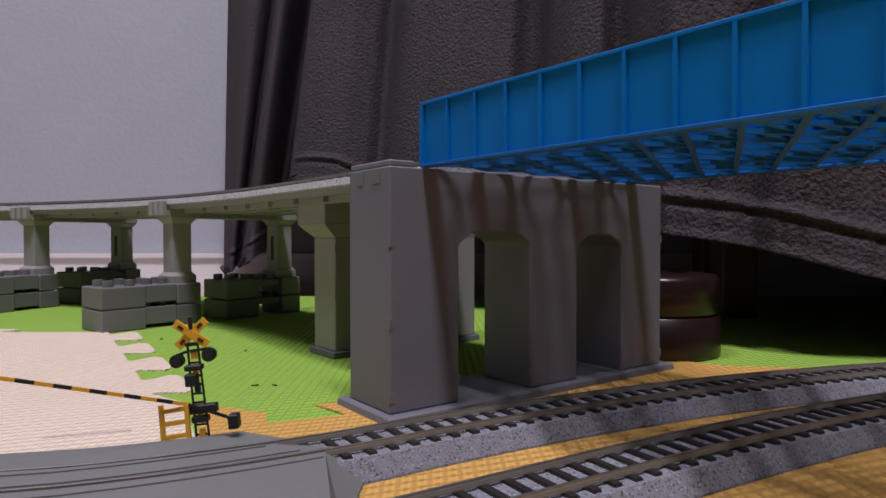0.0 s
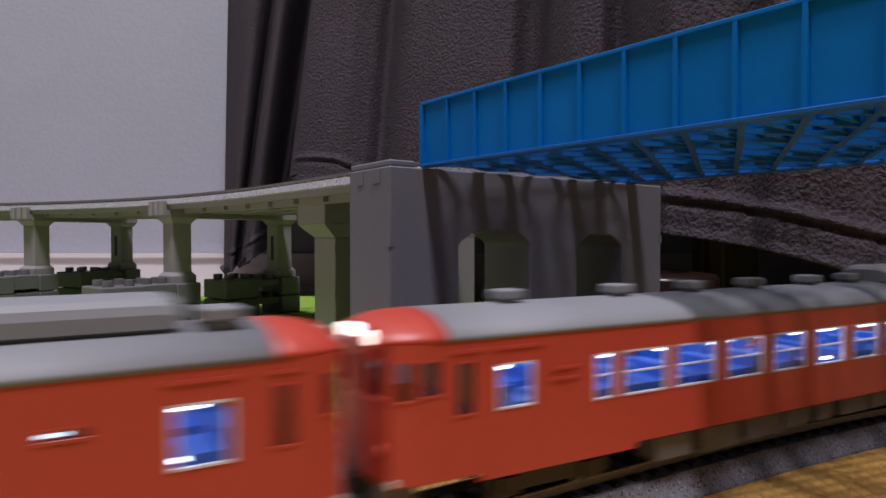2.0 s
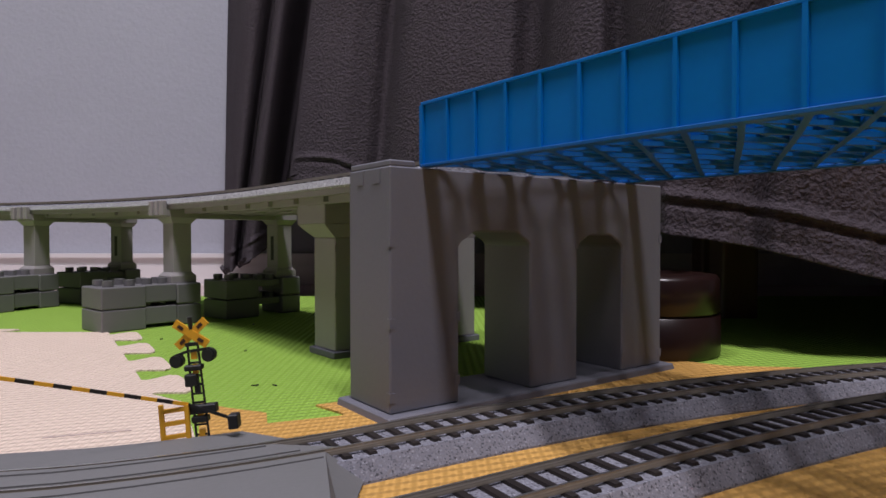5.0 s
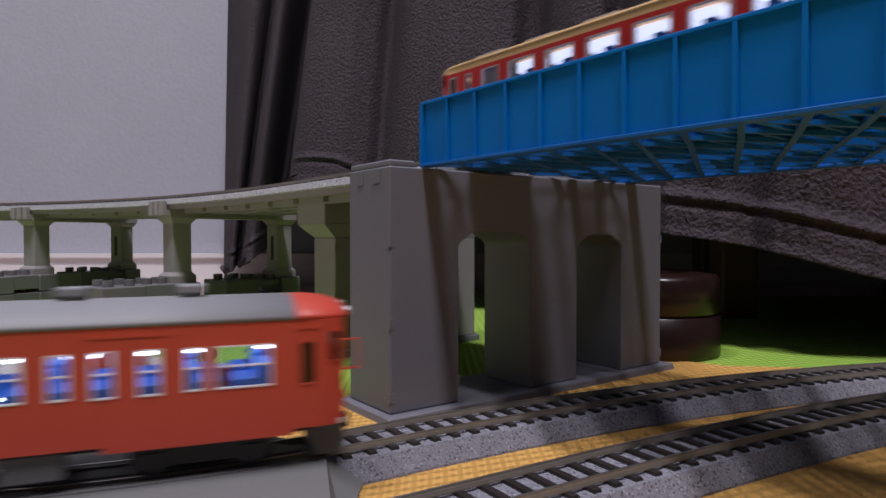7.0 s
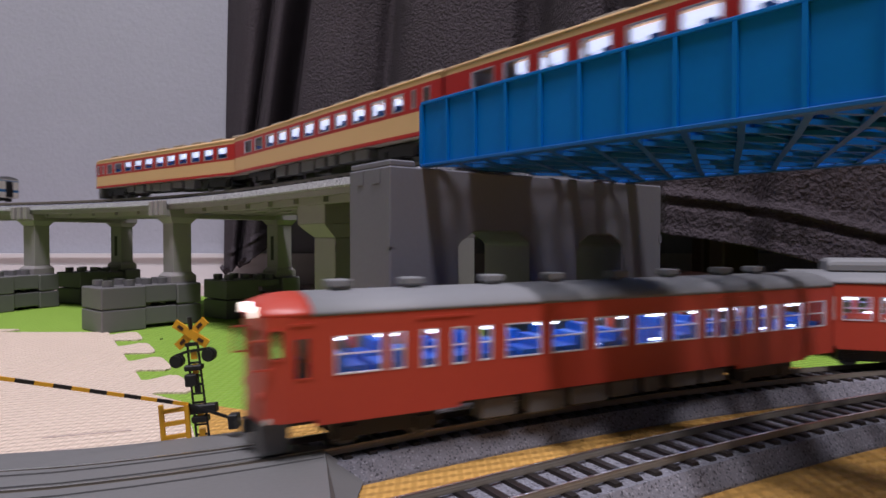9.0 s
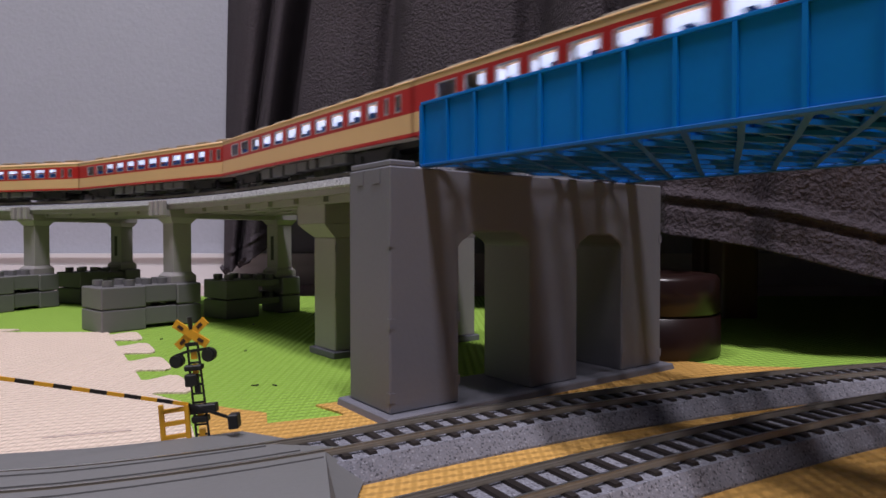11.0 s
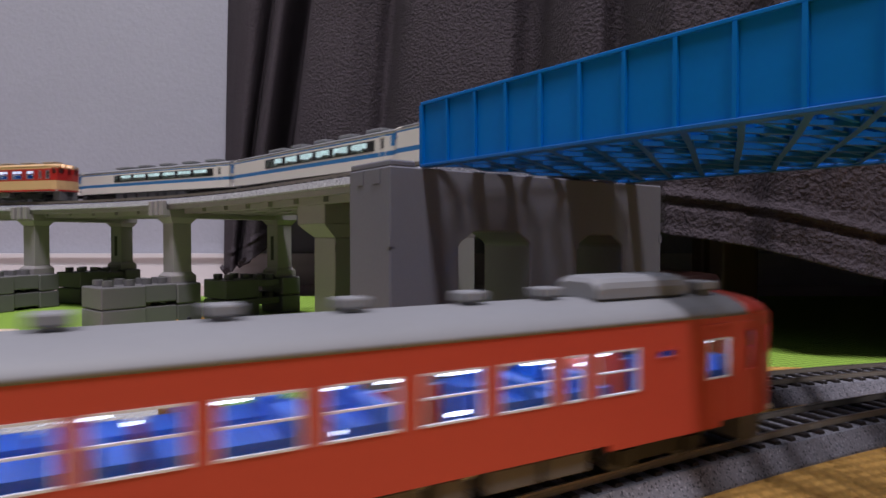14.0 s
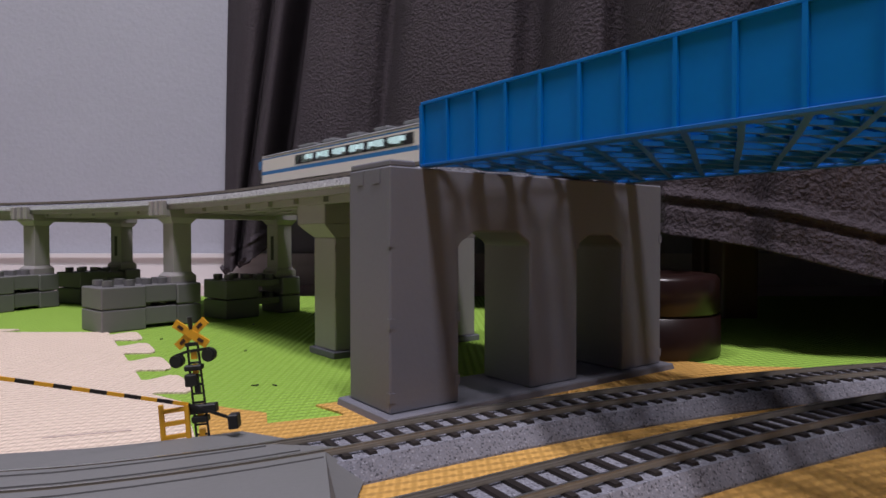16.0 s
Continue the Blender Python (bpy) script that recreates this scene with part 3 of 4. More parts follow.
# ---------- double-arch pier ----------
def pier():
    ang = math.degrees(math.atan2(0.591, 0.807))
    p = empty("bridge_pier", at(-11.6, 139.2, 0, ang), "grey plastic bridge pier with two arched openings", "pier")
    W, D, T = 97.7, 18.6, 56.4
    bm = B()
    prism(bm, [(-2.2, -3), (W+3.4, -3), (W+3.4, D+3), (-2.2, D+3)], -0.3, 1.7, top=[(-1.8, -2.6), (W+3, -2.6), (W+3, D+2.6), (-1.8, D+2.6)])
    part("base_plate", bevelled(bm, 0.3, 1), M["pier"], p)
    op = [(19.1, 42.2, 42.2), (60.0, 79.0, 41.4)]
    # front outline with two flat-arched openings, extruded to the pier's depth
    ring = [(0, 1.7), (0, T), (W, T), (W, 1.7)]
    for a, b, t in op[::-1]:
        ring += [(b, 1.7), (b, t-3.4), (b-1.0, t-2.4), (b-4.6, t-0.3), (b-6, t), (a+6, t), (a+4.6, t-0.3), (a+1.0, t-2.4), (a, t-3.4), (a, 1.7)]
    bm = B()
    fr = [bm.verts.new((x, 0, z)) for x, z in ring]
    bk = [bm.verts.new((x, D, z)) for x, z in ring]
    n = len(ring)
    bm.faces.new(fr)
    bm.faces.new(bk[::-1])
    for i in range(n):
        bm.faces.new((fr[i], bk[i], bk[(i+1) % n], fr[(i+1) % n]))
    bmesh.ops.recalc_face_normals(bm, faces=bm.faces)
    body = part("pier_body", bm, M["pier"], p)
    body.modifiers.new("edge", "BEVEL").width = 0.00035
    # joint lugs at the corners and along the openings
    for x, z in ((-0.12, 38.6), (-0.12, 20.6), (W-1.3, 38.8), (W-1.3, 4.0), (17.9, 21), (17.9, 6), (59, 37.5), (79.1, 21), (79.1, 5), (-0.12, 4.2)):
        bm = B()
        box(bm, x, x+1.4, -0.14, 1.2, z, z+2.2)
        part("lug", bm, M["pier"], p)
    # raised rim and sockets at the head
    bm = B()
    box(bm, 0.2, 7.0, 0.3, D-0.3, T, T+1.4)
    part("head_block", bevelled(bm, 0.3, 1), M["pier"], p)
    for v in (4.0, 11.5):
        bm = B()
        box(bm, -0.2, 0.4, v, v+3.0, 52.8, 56.0)
        part("socket", bm, M["pier"], p)


pier()


# ---------- plate girder bridge ----------
def bridge():
    ang = math.degrees(math.atan2(-DL[1], -DL[0]))
    b = empty("girder_bridge", at(A0[0], A0[1], 56.5, ang), "bright blue plastic plate girder railway bridge", "bridge")
    N, P, H, W = 20, 9.04, 14.5, 72.0
    L = N*P
    for y in (0.0, W):
        sgn = -1 if y == 0 else 1
        g = B()
        box(g, 0, L, y-0.5, y+0.5, 0.5, H-0.3)
        gp = part("girder_web", g, M["blue"], b)
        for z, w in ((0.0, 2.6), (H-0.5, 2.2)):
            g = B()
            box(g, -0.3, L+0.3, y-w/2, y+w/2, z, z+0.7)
            # the bottom flange takes the blue with shade painted in
            part("flange", bevelled(g, 0.12, 1), M["blue"] if z else M["blueshade"], gp)
        for i in range(N+1):
            for s in (-1, 1):
                g = B()
                x = i*P
                w = 0.7 if i not in (0, N) else 1.2
                box(g, x-w/2, x+w/2, min(y, y+s*1.15), max(y, y+s*1.15), 0.7, H-0.5)
                part("stiffener", g, M["blue"], gp)
    # floor system; odd beams and lattice carry underside shade in their blue
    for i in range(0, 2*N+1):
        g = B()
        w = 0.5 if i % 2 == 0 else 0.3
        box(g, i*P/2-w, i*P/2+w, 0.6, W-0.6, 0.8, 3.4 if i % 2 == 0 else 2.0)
        part("floor_beam", g, M["blueshade"] if i % 2 else M["blue"], b)
    for y in (14, 25, 47, 58):
        g = B()
        box(g, 0, L, y-0.4, y+0.4, 1.6, 4.0)
        part("stringer", g, M["blue"], b)
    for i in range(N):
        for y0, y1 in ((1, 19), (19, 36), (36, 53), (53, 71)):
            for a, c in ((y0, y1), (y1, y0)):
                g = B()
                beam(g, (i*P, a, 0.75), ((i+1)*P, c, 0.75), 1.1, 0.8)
                part("lattice_bar", g, M["blueshade"], b)
    for y in (19.5, 52.5):
        g = B()
        for s in (-4.5, 4.5):
            box(g, 0, L, y+s-0.4, y+s+0.4, 4.6, 6.1)
        for s in (-4.5, 4.5):
            box(g, 0, L, y+s-1.0, y+s+1.0, 3.4, 4.0, 1)
        for i in range(int(L/5)):
            box(g, i*5+1, i*5+2.8, y-7, y+7, 4.0, 4.7, 1)
        tagged(part("bridge_track", g, [M["rail"], M["tie"]], b), kind="stuff")
    return b


SPAN = bridge()
far_end = A0 - DL*184.0
copy_thing(SPAN, at(far_end[0], far_end[1], 56.5, math.degrees(math.atan2(-DL[1], -DL[0]))))


# ---------- viaduct ----------
RAILZ = 61.0


def viaduct(s0, s1, step, label):
    v = empty("viaduct_deck", at(0, 0), label, "viaduct", kind="structure")
    n = max(2, int((s1-s0)/step))
    pts = [upper(s0+(s1-s0)*i/n) for i in range(n+1)]
    bm = B()
    sweep(bm, pts, [(-31, 55.2), (31, 55.2), (31.3, 55.8), (30.6, 58.0), (-30.6, 58.0), (-31.3, 55.8)])
    part("deck_slab", bm, M["paleballast"], v, "pale speckled ballast deck edge")
    for o in (-22, -8.5, 8.5, 22):
        bm = B()
        sweep(bm, pts, [(o-1.2, 51.6), (o+1.2, 51.6), (o+1.2, 55.15), (o-1.2, 55.15)])
        part("girder", bm, M["deck"], v)
    for o in (-29.5, 29.5):
        bm = B()
        sweep(bm, pts, [(o-1.0, 53.4), (o+1.0, 53.4), (o+1.0, 55.15), (o-1.0, 55.15)])
        part("edge_beam", bm, M["deck"], v)
    bm = B()
    k = int((s1-s0)/22)
    for i in range(1, k):
        s = s0+(s1-s0)*i/k
        a, c = upper(s, 25), upper(s, -25)
        beam(bm, (*a, 53.6), (*c, 53.6), 1.2, 3.0)
    tagged(part("cross_ribs", bm, M["deck"], v), kind="stuff")
    for o in (-16.5, 16.5):
        bm = B()
        sweep(bm, pts, [(o-11, 57.9), (o+11, 57.9), (o+8.4, 59.0), (o-8.4, 59.0)])
        part("roadbed", bm, M["ballast"], v)
        for q in (-4.6, 4.6):
            bm = B()
            sweep(bm, pts, [(o+q-0.4, 59.0), (o+q+0.4, 59.0), (o+q+0.4, RAILZ), (o+q-0.4, RAILZ)])
            part("rail", bm, M["rail"], v)
        bm = B()
        for i in range(int((s1-s0)/6)):
            s = s0 + i*6+3
            a, c = upper(s, o+7.6), upper(s, o-7.6)
            beam(bm, (*a, 59.2), (*c, 59.2), 2.2, 0.7)
        tagged(part("ties", bm, M["tie"], v), kind="stuff")


viaduct(4, 1500, 9, "pale grey double-track viaduct deck on piers, curving")
viaduct(-900, -368, 40, "pale grey double-track viaduct deck on piers, straight")


def frame_at(s, off=0.0):
    p, q = upper(s-1, off), upper(s+1, off)
    d = (q-p)/np.hypot(*(q-p))
    return upper(s, off), math.degrees(math.atan2(d[1], d[0]))


def wide_pier(s):
    """Ground-standing pier: x along the viaduct, y across it (inside of the bend is +y)."""
    c, ang = frame_at(s)
    p = empty("viaduct_pier", at(c[0], c[1], 0, ang), "olive grey plastic viaduct pier standing on the mat", "pier")
    bm = B()
    box(bm, -9.0, 9.0, -46.4, 19.2, -0.6, 1.8)
    part("base_plate", bevelled(bm, 0.3, 1), M["pier"], p)
    for y0, y1 in ((4, 17.8), (-45, -31)):
        bm = B()
        box(bm, -7.6, 7.6, y0, y1, 1.8, 40.5)
        part("leg", bevelled(bm, 0.35, 1), M["olive"], p)
    bm = B()
    prism(bm, [(-7.6, -45), (7.6, -45), (7.6, 17.8), (-7.6, 17.8)], 40.5, 45.0, top=[(-8.2, -48), (12.0, -48), (12.0, 22), (-8.2, 22)])
    part("haunch", bm, M["olive"], p)
    bm = B()
    box(bm, -8.2, 12.0, -48, 22, 45.0, 55.0)
    part("head", bevelled(bm, 0.3, 1), M["olive"], p)
    for z in (20, 36):
        bm = B()
        box(bm, -7.75, -6.2, 16.8, 18.0, z, z+2)
        part("lug", bm, M["olive"], p)


wide_pier(82.5)
wide_pier(-182)


def stud(bm, x, y, z, r=2.3, h=2.7):
    cyl(bm, (x, y, z), (x, y, z+h), r, 16)


def brick_mesh(l, w, h, studs, cut=0.5):
    bm = B()
    box(bm, -l/2, l/2, -w/2, w/2, 0, h)
    bevelled(bm, cut, 1)
    for x, y in studs:
        stud(bm, x, y, h)
    return mesh_of(bm, M["block"], "brick")


BIG = brick_mesh(19, 21, 9.4, [(-4.6, -5), (4.6, -5), (-4.6, 5), (4.6, 5)], 0.4)
MIDB = brick_mesh(15, 18, 7.9, [(-3.6, -2.6), (3.6, -2.6), (-3.6, 2.6), (3.6, 2.6)], 0.4)
THINB = brick_mesh(15.4, 14, 3.4, [(-3.6, -3.4), (3.6, -3.4), (-3.6, 3.4), (3.6, 3.4)], 0.3)
ENDB = brick_mesh(12, 19, 9.4, [], 0.6)


def block_stack(x, y, ang, back=False):
    st = empty("block_stack", at(x, y, 0, ang), "two layers of dark grey toy building blocks under a viaduct leg", "toy blocks", "block stacks under the viaduct")
    for k in (0, 1):
        for me, dx in ((BIG, -32.6), (MIDB, -15.6), (ENDB, -2.1)):
            if back and me is MIDB and k == 1:
                me, z = THINB, 14.6
            else:
                z = k*9.45 - (0.4 if k == 0 else 0) + (1.6 if me is MIDB else 0)
            if back and me is MIDB:
                me, z = THINB, 5.2
            part("brick", me, None, st, at=at(dx, 0, z))
    return st


def portal(s, blocks=True):
    c, ang = frame_at(s)
    p = empty("viaduct_pier", at(c[0], c[1], 18.9, ang), "olive grey plastic portal pier on toy blocks", "pier", "portal piers")
    tops = 54.6-18.9
    for y in (23.5, -35.0):
        bm = B()
        sy = 1 if y > 0 else -1
        prism(bm, [(-6.2, y-6.2), (6.2, y-6.2), (6.2, y+6.2), (-6.2, y+6.2)], -0.1, 3.2)
        prism(bm, [(-6.2, y-6.2), (6.2, y-6.2), (6.2, y+6.2), (-6.2, y+6.2)], 3.2, 5.0, top=[(-4.8, y-4.6), (4.8, y-4.6), (4.8, y+4.6), (-4.8, y+4.6)])
        part("foot", bm, M["olive"], p)
        bm = B()
        prism(bm, [(-4.8, y-4.6), (4.8, y-4.6), (4.8, y+4.6), (-4.8, y+4.6)], 5.0, 28.0)
        leg = part("leg", bevelled(bm, 0.2, 1), M["olive"], p)
        if y < 0:
            bm = B()
            box(bm, -1.2, 1.2, y+4.55, y+4.8, 9, 22)
            part("slot", bm, M["dark"], leg)
        bm = B()
        prism(bm, [(-4.8, y-4.6), (4.8, y-4.6), (4.8, y+4.6), (-4.8, y+4.6)], 28.0, 30.8, top=[(-6.8, y-6.6), (6.8, y-6.6), (6.8, y+6.6), (-6.8, y+6.6)])
        prism(bm, [(-6.8, y-6.6), (6.8, y-6.6), (6.8, y+6.6), (-6.8, y+6.6)], 30.8, 34.4)
        part("capital", bm, M["olive"], p)
    bm = B()
    box(bm, -5.6, 5.6, -41, 30, 30.6, 32.6)
    part("cross_beam", bm, M["olive"], p)
    for x in (-5.3, -0.2, 5.2):
        bm = B()
        box(bm, x-1.5, x+1.5, 31.8, 34.2, 31.5, 38.6)
        part("prong", bevelled(bm, 0.3, 1), M["olive"], p)
    bm = B()
    box(bm, -6.6, 6.6, 29.5, 31.9, 31.5, 34.5)
    part("prong_block", bm, M["olive"], p)
    if blocks:
        for off in (23.5, -35.0):
            q, a = frame_at(s, off)
            block_stack(q[0] + 3.0*math.cos(radians(a-90)), q[1] + 3.0*math.sin(radians(a-90)), a-90, off < 0)


for s in (208, 344, 480, 640, 800, 960, 1120, 1280, 1440):
    portal(s)
for s in (-374, -540, -720, -880):
    portal(s)


# ---------- trains ----------
def wall_strip(bm, p, q, bands, holes, thick=0.7):
    """Upright wall from p to q (outer face to the right of the way): bands of (z0, z1, slot), holes of (a, b, z0, z1) measured along it."""
    p, q = np.array(p, float), np.array(q, float)
    L = np.hypot(*(q-p))
    d = (q-p)/L
    n = np.array([-d[1], d[0]])

    def cell(a, b, z0, z1, mi):
        if b-a < 1e-3 or z1-z0 < 1e-3:
            return
        c = [p+d*a, p+d*b, p+d*b+n*thick, p+d*a+n*thick]
        prism(bm, [tuple(k) for k in c], z0, z1, mi)
    xs = sorted({0.0, L, *[round(k, 4) for h in holes for k in h[:2] if 0 < k < L]})
    zs = sorted({*[z for b in bands for z in b[:2]], *[z for h in holes for z in h[2:4] if bands[0][0] < z < bands[-1][1]]})
    for z0, z1 in zip(zs, zs[1:]):
        zm = (z0+z1)/2
        mi = next(b[2] for b in bands if b[0] <= zm <= b[1])
        for a, b in zip(xs, xs[1:]):
            xm = (a+b)/2
            if not any(h[0] < xm < h[1] and h[2] < zm < h[3] for h in holes):
                cell(a, b, z0, z1, mi)


FRAMES = {}


def window(parent, p, d, w, z0, z1, frame_mat, glass, sash=True):
    """Framed window at p on a wall that runs along the angle d (degrees)."""
    h = z1-z0
    key = (round(w, 1), round(h, 1), frame_mat.name, glass.name, sash)
    if key not in FRAMES:
        bm = B()
        t = 0.26
        for a, b, c, e in ((0, w, 0, t), (0, w, h-t, h), (0, t, t, h-t), (w-t, w, t, h-t)):
            box(bm, a, b, -0.14, 0.3, c, e)
        if sash:
            box(bm, t, w-t, -0.05, 0.25, h*0.52-0.13, h*0.52+0.13)
        fr = mesh_of(bm, frame_mat, "window_frame")
        bm = B()
        box(bm, 0.1, w-0.1, 0.3, 0.42, 0.1, h-0.1)
        FRAMES[key] = fr, mesh_of(bm, glass, "pane")
    fr, pn = FRAMES[key]
    o = part("window_frame", fr, None, parent, at=at(p[0], p[1], z0, d))
    g = part("pane", pn, None, o)
    g.visible_shadow = False


def railcar(name, st):
    """One car: x along it, z up from the rail heads. st: its style."""
    car = empty(name, at(0, 0, -500), st["label"], "railcar", st["group"])
    hl, hw = st.get("hl", 69.4), st["hw"]
    zb, zt, zr = st["zb"], st["zt"], st["zr"]
    bands, sl, hd = st["bands"], st["sill"], st["head"]
    body = B()
    wins, cabw, plain = [], [], set()
    ends = (st["cab_left"], st["cab_right"])
    xl, xr = -hl + (4.2 if ends[0] else 0), hl - (4.2 if ends[1] else 0)
    for side in (-1, 1):
        hol = []
        for a, b, *zz in st["windows"]:
            z0, z1 = zz[:2] if zz else (sl, hd)
            hol.append((a, b, z0, z1, zz[2] if len(zz) > 2 else 0))
        if side < 0:
            wall_strip(body, (xl, -hw), (xr, -hw), bands, [(a-xl, b-xl, z0, z1) for a, b, z0, z1, _ in hol])
        else:
            wall_strip(body, (xr, hw), (xl, hw), bands, [(xr-b, xr-a, z0, z1) for a, b, z0, z1, _ in hol])
        for a, b, z0, z1, cab in hol:
            (cabw if cab == 1 else wins).append(((a, -hw), 0, b-a, z0, z1) if side < 0 else ((b, hw), 180, b-a, z0, z1))
            if cab == 2:
                plain.add((round(a, 2), round(b, 2)))
    for e, sx in ((ends[0], -1), (ends[1], 1)):
        if e:
            pl = [(xl if sx < 0 else xr, -hw), (sx*(hl-1.1), -hw+1.1), (sx*hl, -2.5), (sx*hl, 2.5), (sx*(hl-1.1), hw-1.1), (xl if sx < 0 else xr, hw)]
            if sx < 0:
                pl = pl[::-1]
            for i, (p, q) in enumerate(zip(pl, pl[1:])):
                L = math.dist(p, q)
                hol = []
                if i in (0, 4):
                    hol = [(0.6, L-0.3, sl+2.9, hd+1.5)]
                elif i in (1, 3):
                    hol = [(0.9, L-0.8, sl+2.9, hd+1.5)]
                else:
                    hol = [(L*0.5-1.3, L*0.5+1.3, sl+2.4, hd+1.5)]
                wall_strip(body, p, q, bands, hol)
                ang = math.degrees(math.atan2(q[1]-p[1], q[0]-p[0]))
                for a, b, z0, z1 in hol:
                    cabw.append(((p[0]+(q[0]-p[0])*a/L, p[1]+(q[1]-p[1])*a/L), ang, b-a, z0, z1))
        else:
            p, q = ((sx*hl, -hw), (sx*hl, hw)) if sx > 0 else ((sx*hl, hw), (sx*hl, -hw))
            wall_strip(body, p, q, bands, [(hw-2.6, hw+2.6, zb+1, hd)])
            bm = B()
            box(bm, min(sx*(hl-0.2), sx*(hl+1.0)), max(sx*(hl-0.2), sx*(hl+1.0)), -2.6, 2.6, zb+0.5, hd+0.6)
            part("gangway", bm, M["dark"], car)
    # skirt steps under the doors
    for a, b in st.get("steps", ()):
        for y in (-hw, hw-0.7):
            bm = B()
            box(bm, a, b, y, y+0.7, zb-0.9, zb, 0)
            part("skirt", bm, st["mats"][0], car)
    bmesh.ops.remove_doubles(body, verts=body.verts, dist=0.002)
    part("body", body, [*st["mats"], M["dark"]], car)
    for p, ang, w, z0, z1 in wins:
        x = p[0] if ang == 0 else p[0]-w
        small = z1-z0 < 2
        window(car, p, ang, w, z0, z1, st["mats"][0] if small else st["frame"], M["smoke"] if small else st["glass"],
               st["sash"] and not small and (round(x, 2), round(x+w, 2)) not in plain)
    for p, ang, w, z0, z1 in cabw:
        window(car, p, ang, w, z0, z1, st.get("cabframe", st["mats"][-1]), M["glass"], False)
    # door outlines
    for a, b in st.get("doors", ()):
        for y in (-hw-0.1, hw-0.05):
            for x in (a, b):
                bm = B()
                box(bm, x-0.16, x+0.16, y, y+0.15, zb+0.2, zt-1.2)
                part("door_edge", bm, st["mats"][0], car)
            bm = B()
            box(bm, a, b, y-0.12, y+0.2, zt-1.4, zt-1.0)
            part("door_rail", bm, st["mats"][0], car)
    if "band" in st:
        # dark posts between the windows and the blue corner panels
        ws = sorted(w for w in st["windows"] if len(w) == 2)
        for y in (-hw-0.14, hw-0.06):
            for (_, a), (b, _) in zip(ws, ws[1:] + [(ws[-1][1]+4.6, 0)]):
                bm = B()
                box(bm, a, b, y, y+0.2, sl, hd)
                part("window_post", bm, M["dark"], car)
            bm = B()
            box(bm, -hl+0.2, -hl+2.8, y+0.04, y+0.16, hd-3.6, hd+0.4)
            part("corner_panel", bm, M["stripe"], car)
    for a, b in st.get("louvres", ()):
        for y in (-hw-0.25, hw-0.05):
            for z in (16.6, 18.0):
                bm = B()
                box(bm, a, b, y, y+0.3, z, z+0.42)
                part("louvre", bm, st["mats"][0], car)
    # roof
    prof = [(-hw-0.15, zt), (-hw+0.1, zt+0.7), (-hw+1.2, zt+(zr-zt)*0.5), (-hw*0.62, zt+(zr-zt)*0.8), (-hw*0.3, zr-0.2), (0, zr),
            (hw*0.3, zr-0.2), (hw*0.62, zt+(zr-zt)*0.8), (hw-1.2, zt+(zr-zt)*0.5), (hw-0.1, zt+0.7), (hw+0.15, zt)]
    hood = st.get("hood", 0)

    def roof_piece(x0, x1, n, mats, nm, drop0=0.0, drop1=0.0):
        bm, rows = B(), []
        for i in range(n+1):
            f = i/n
            x = x0+(x1-x0)*f
            k = 1 - drop0*(1-f)**3 - drop1*f**3
            kw = 1 - 0.5*drop0*(1-f)**3 - 0.5*drop1*f**3
            rows.append([bm.verts.new((x, y*kw, zt+(z-zt)*k)) for y, z in prof])
        for a, b in zip(rows, rows[1:]):
            for j in range(len(prof)-1):
                bm.faces.new((a[j], b[j], b[j+1], a[j+1]))
            bm.faces.new((a[0], a[-1], b[-1], b[0]))
        bm.faces.new(rows[0])
        bm.faces.new(rows[-1][::-1])
        bmesh.ops.recalc_face_normals(bm, faces=bm.faces)
        ob = part(nm, bm, mats, car)
        for f in ob.data.polygons:
            f.use_smooth = abs(f.normal.x) < 0.9 and f.normal.z > -0.5
        return ob
    rx0, rx1 = -hl+(hood if ends[0] else 0), hl-(hood if ends[1] else 0)
    roof_piece(rx0, rx1, 6, st["roof"], "roof")
    if hood:
        for e, x0, x1, d0, d1 in ((ends[0], -hl+0.3, rx0, 0.45, 0), (ends[1], rx1, hl-0.3, 0, 0.45)):
            if e:
                roof_piece(x0, x1, 6, st["hoodmat"], "cab_roof", d0, d1)
    for x, w, l, h, y in st["vents"]:
        bm = B()
        z = zr - 0.5
        if l > 12 and st["sash"]:
            # cooling box: a rounded hood on a low kerb
            box(bm, x-l/2+0.6, x+l/2-0.6, y-w/2+0.5, y+w/2-0.5, z-0.6, z+0.7)
            part("kerb", bm, M["under"], car)
            bm, rows = B(), []
            for fx, k in ((-0.5, 0.72), (-0.47, 0.92), (-0.42, 1.0), (0.42, 1.0), (0.47, 0.92), (0.5, 0.72)):
                rows.append([bm.verts.new((x+l*fx, y+w/2*v, z+0.5+(h-0.5)*u*k)) for v, u in
                             ((-1, 0), (-1, 0.45), (-0.93, 0.72), (-0.78, 0.9), (-0.5, 1), (0.5, 1), (0.78, 0.9), (0.93, 0.72), (1, 0.45), (1, 0))])
            for ra, rb in zip(rows, rows[1:]):
                for j in range(9):
                    bm.faces.new((ra[j], rb[j], rb[j+1], ra[j+1]))
                bm.faces.new((ra[9], rb[9], rb[0], ra[0]))
            bm.faces.new(rows[0])
            bm.faces.new(rows[-1][::-1])
            bmesh.ops.recalc_face_normals(bm, faces=bm.faces)
            part("cooling_box", bm, st["ventmat"], car)
            continue
        box(bm, x-l*0.36, x+l*0.36, y-w*0.36, y+w*0.36, z-0.3, z+h*0.42)
        box(bm, x-l/2, x+l/2, y-w/2, y+w/2, z+h*0.4, z+h)
        bevelled(bm, 0.28, 2)
        part("roof_vent", bm, st["ventmat"], car)
    # interior
    bm = B()
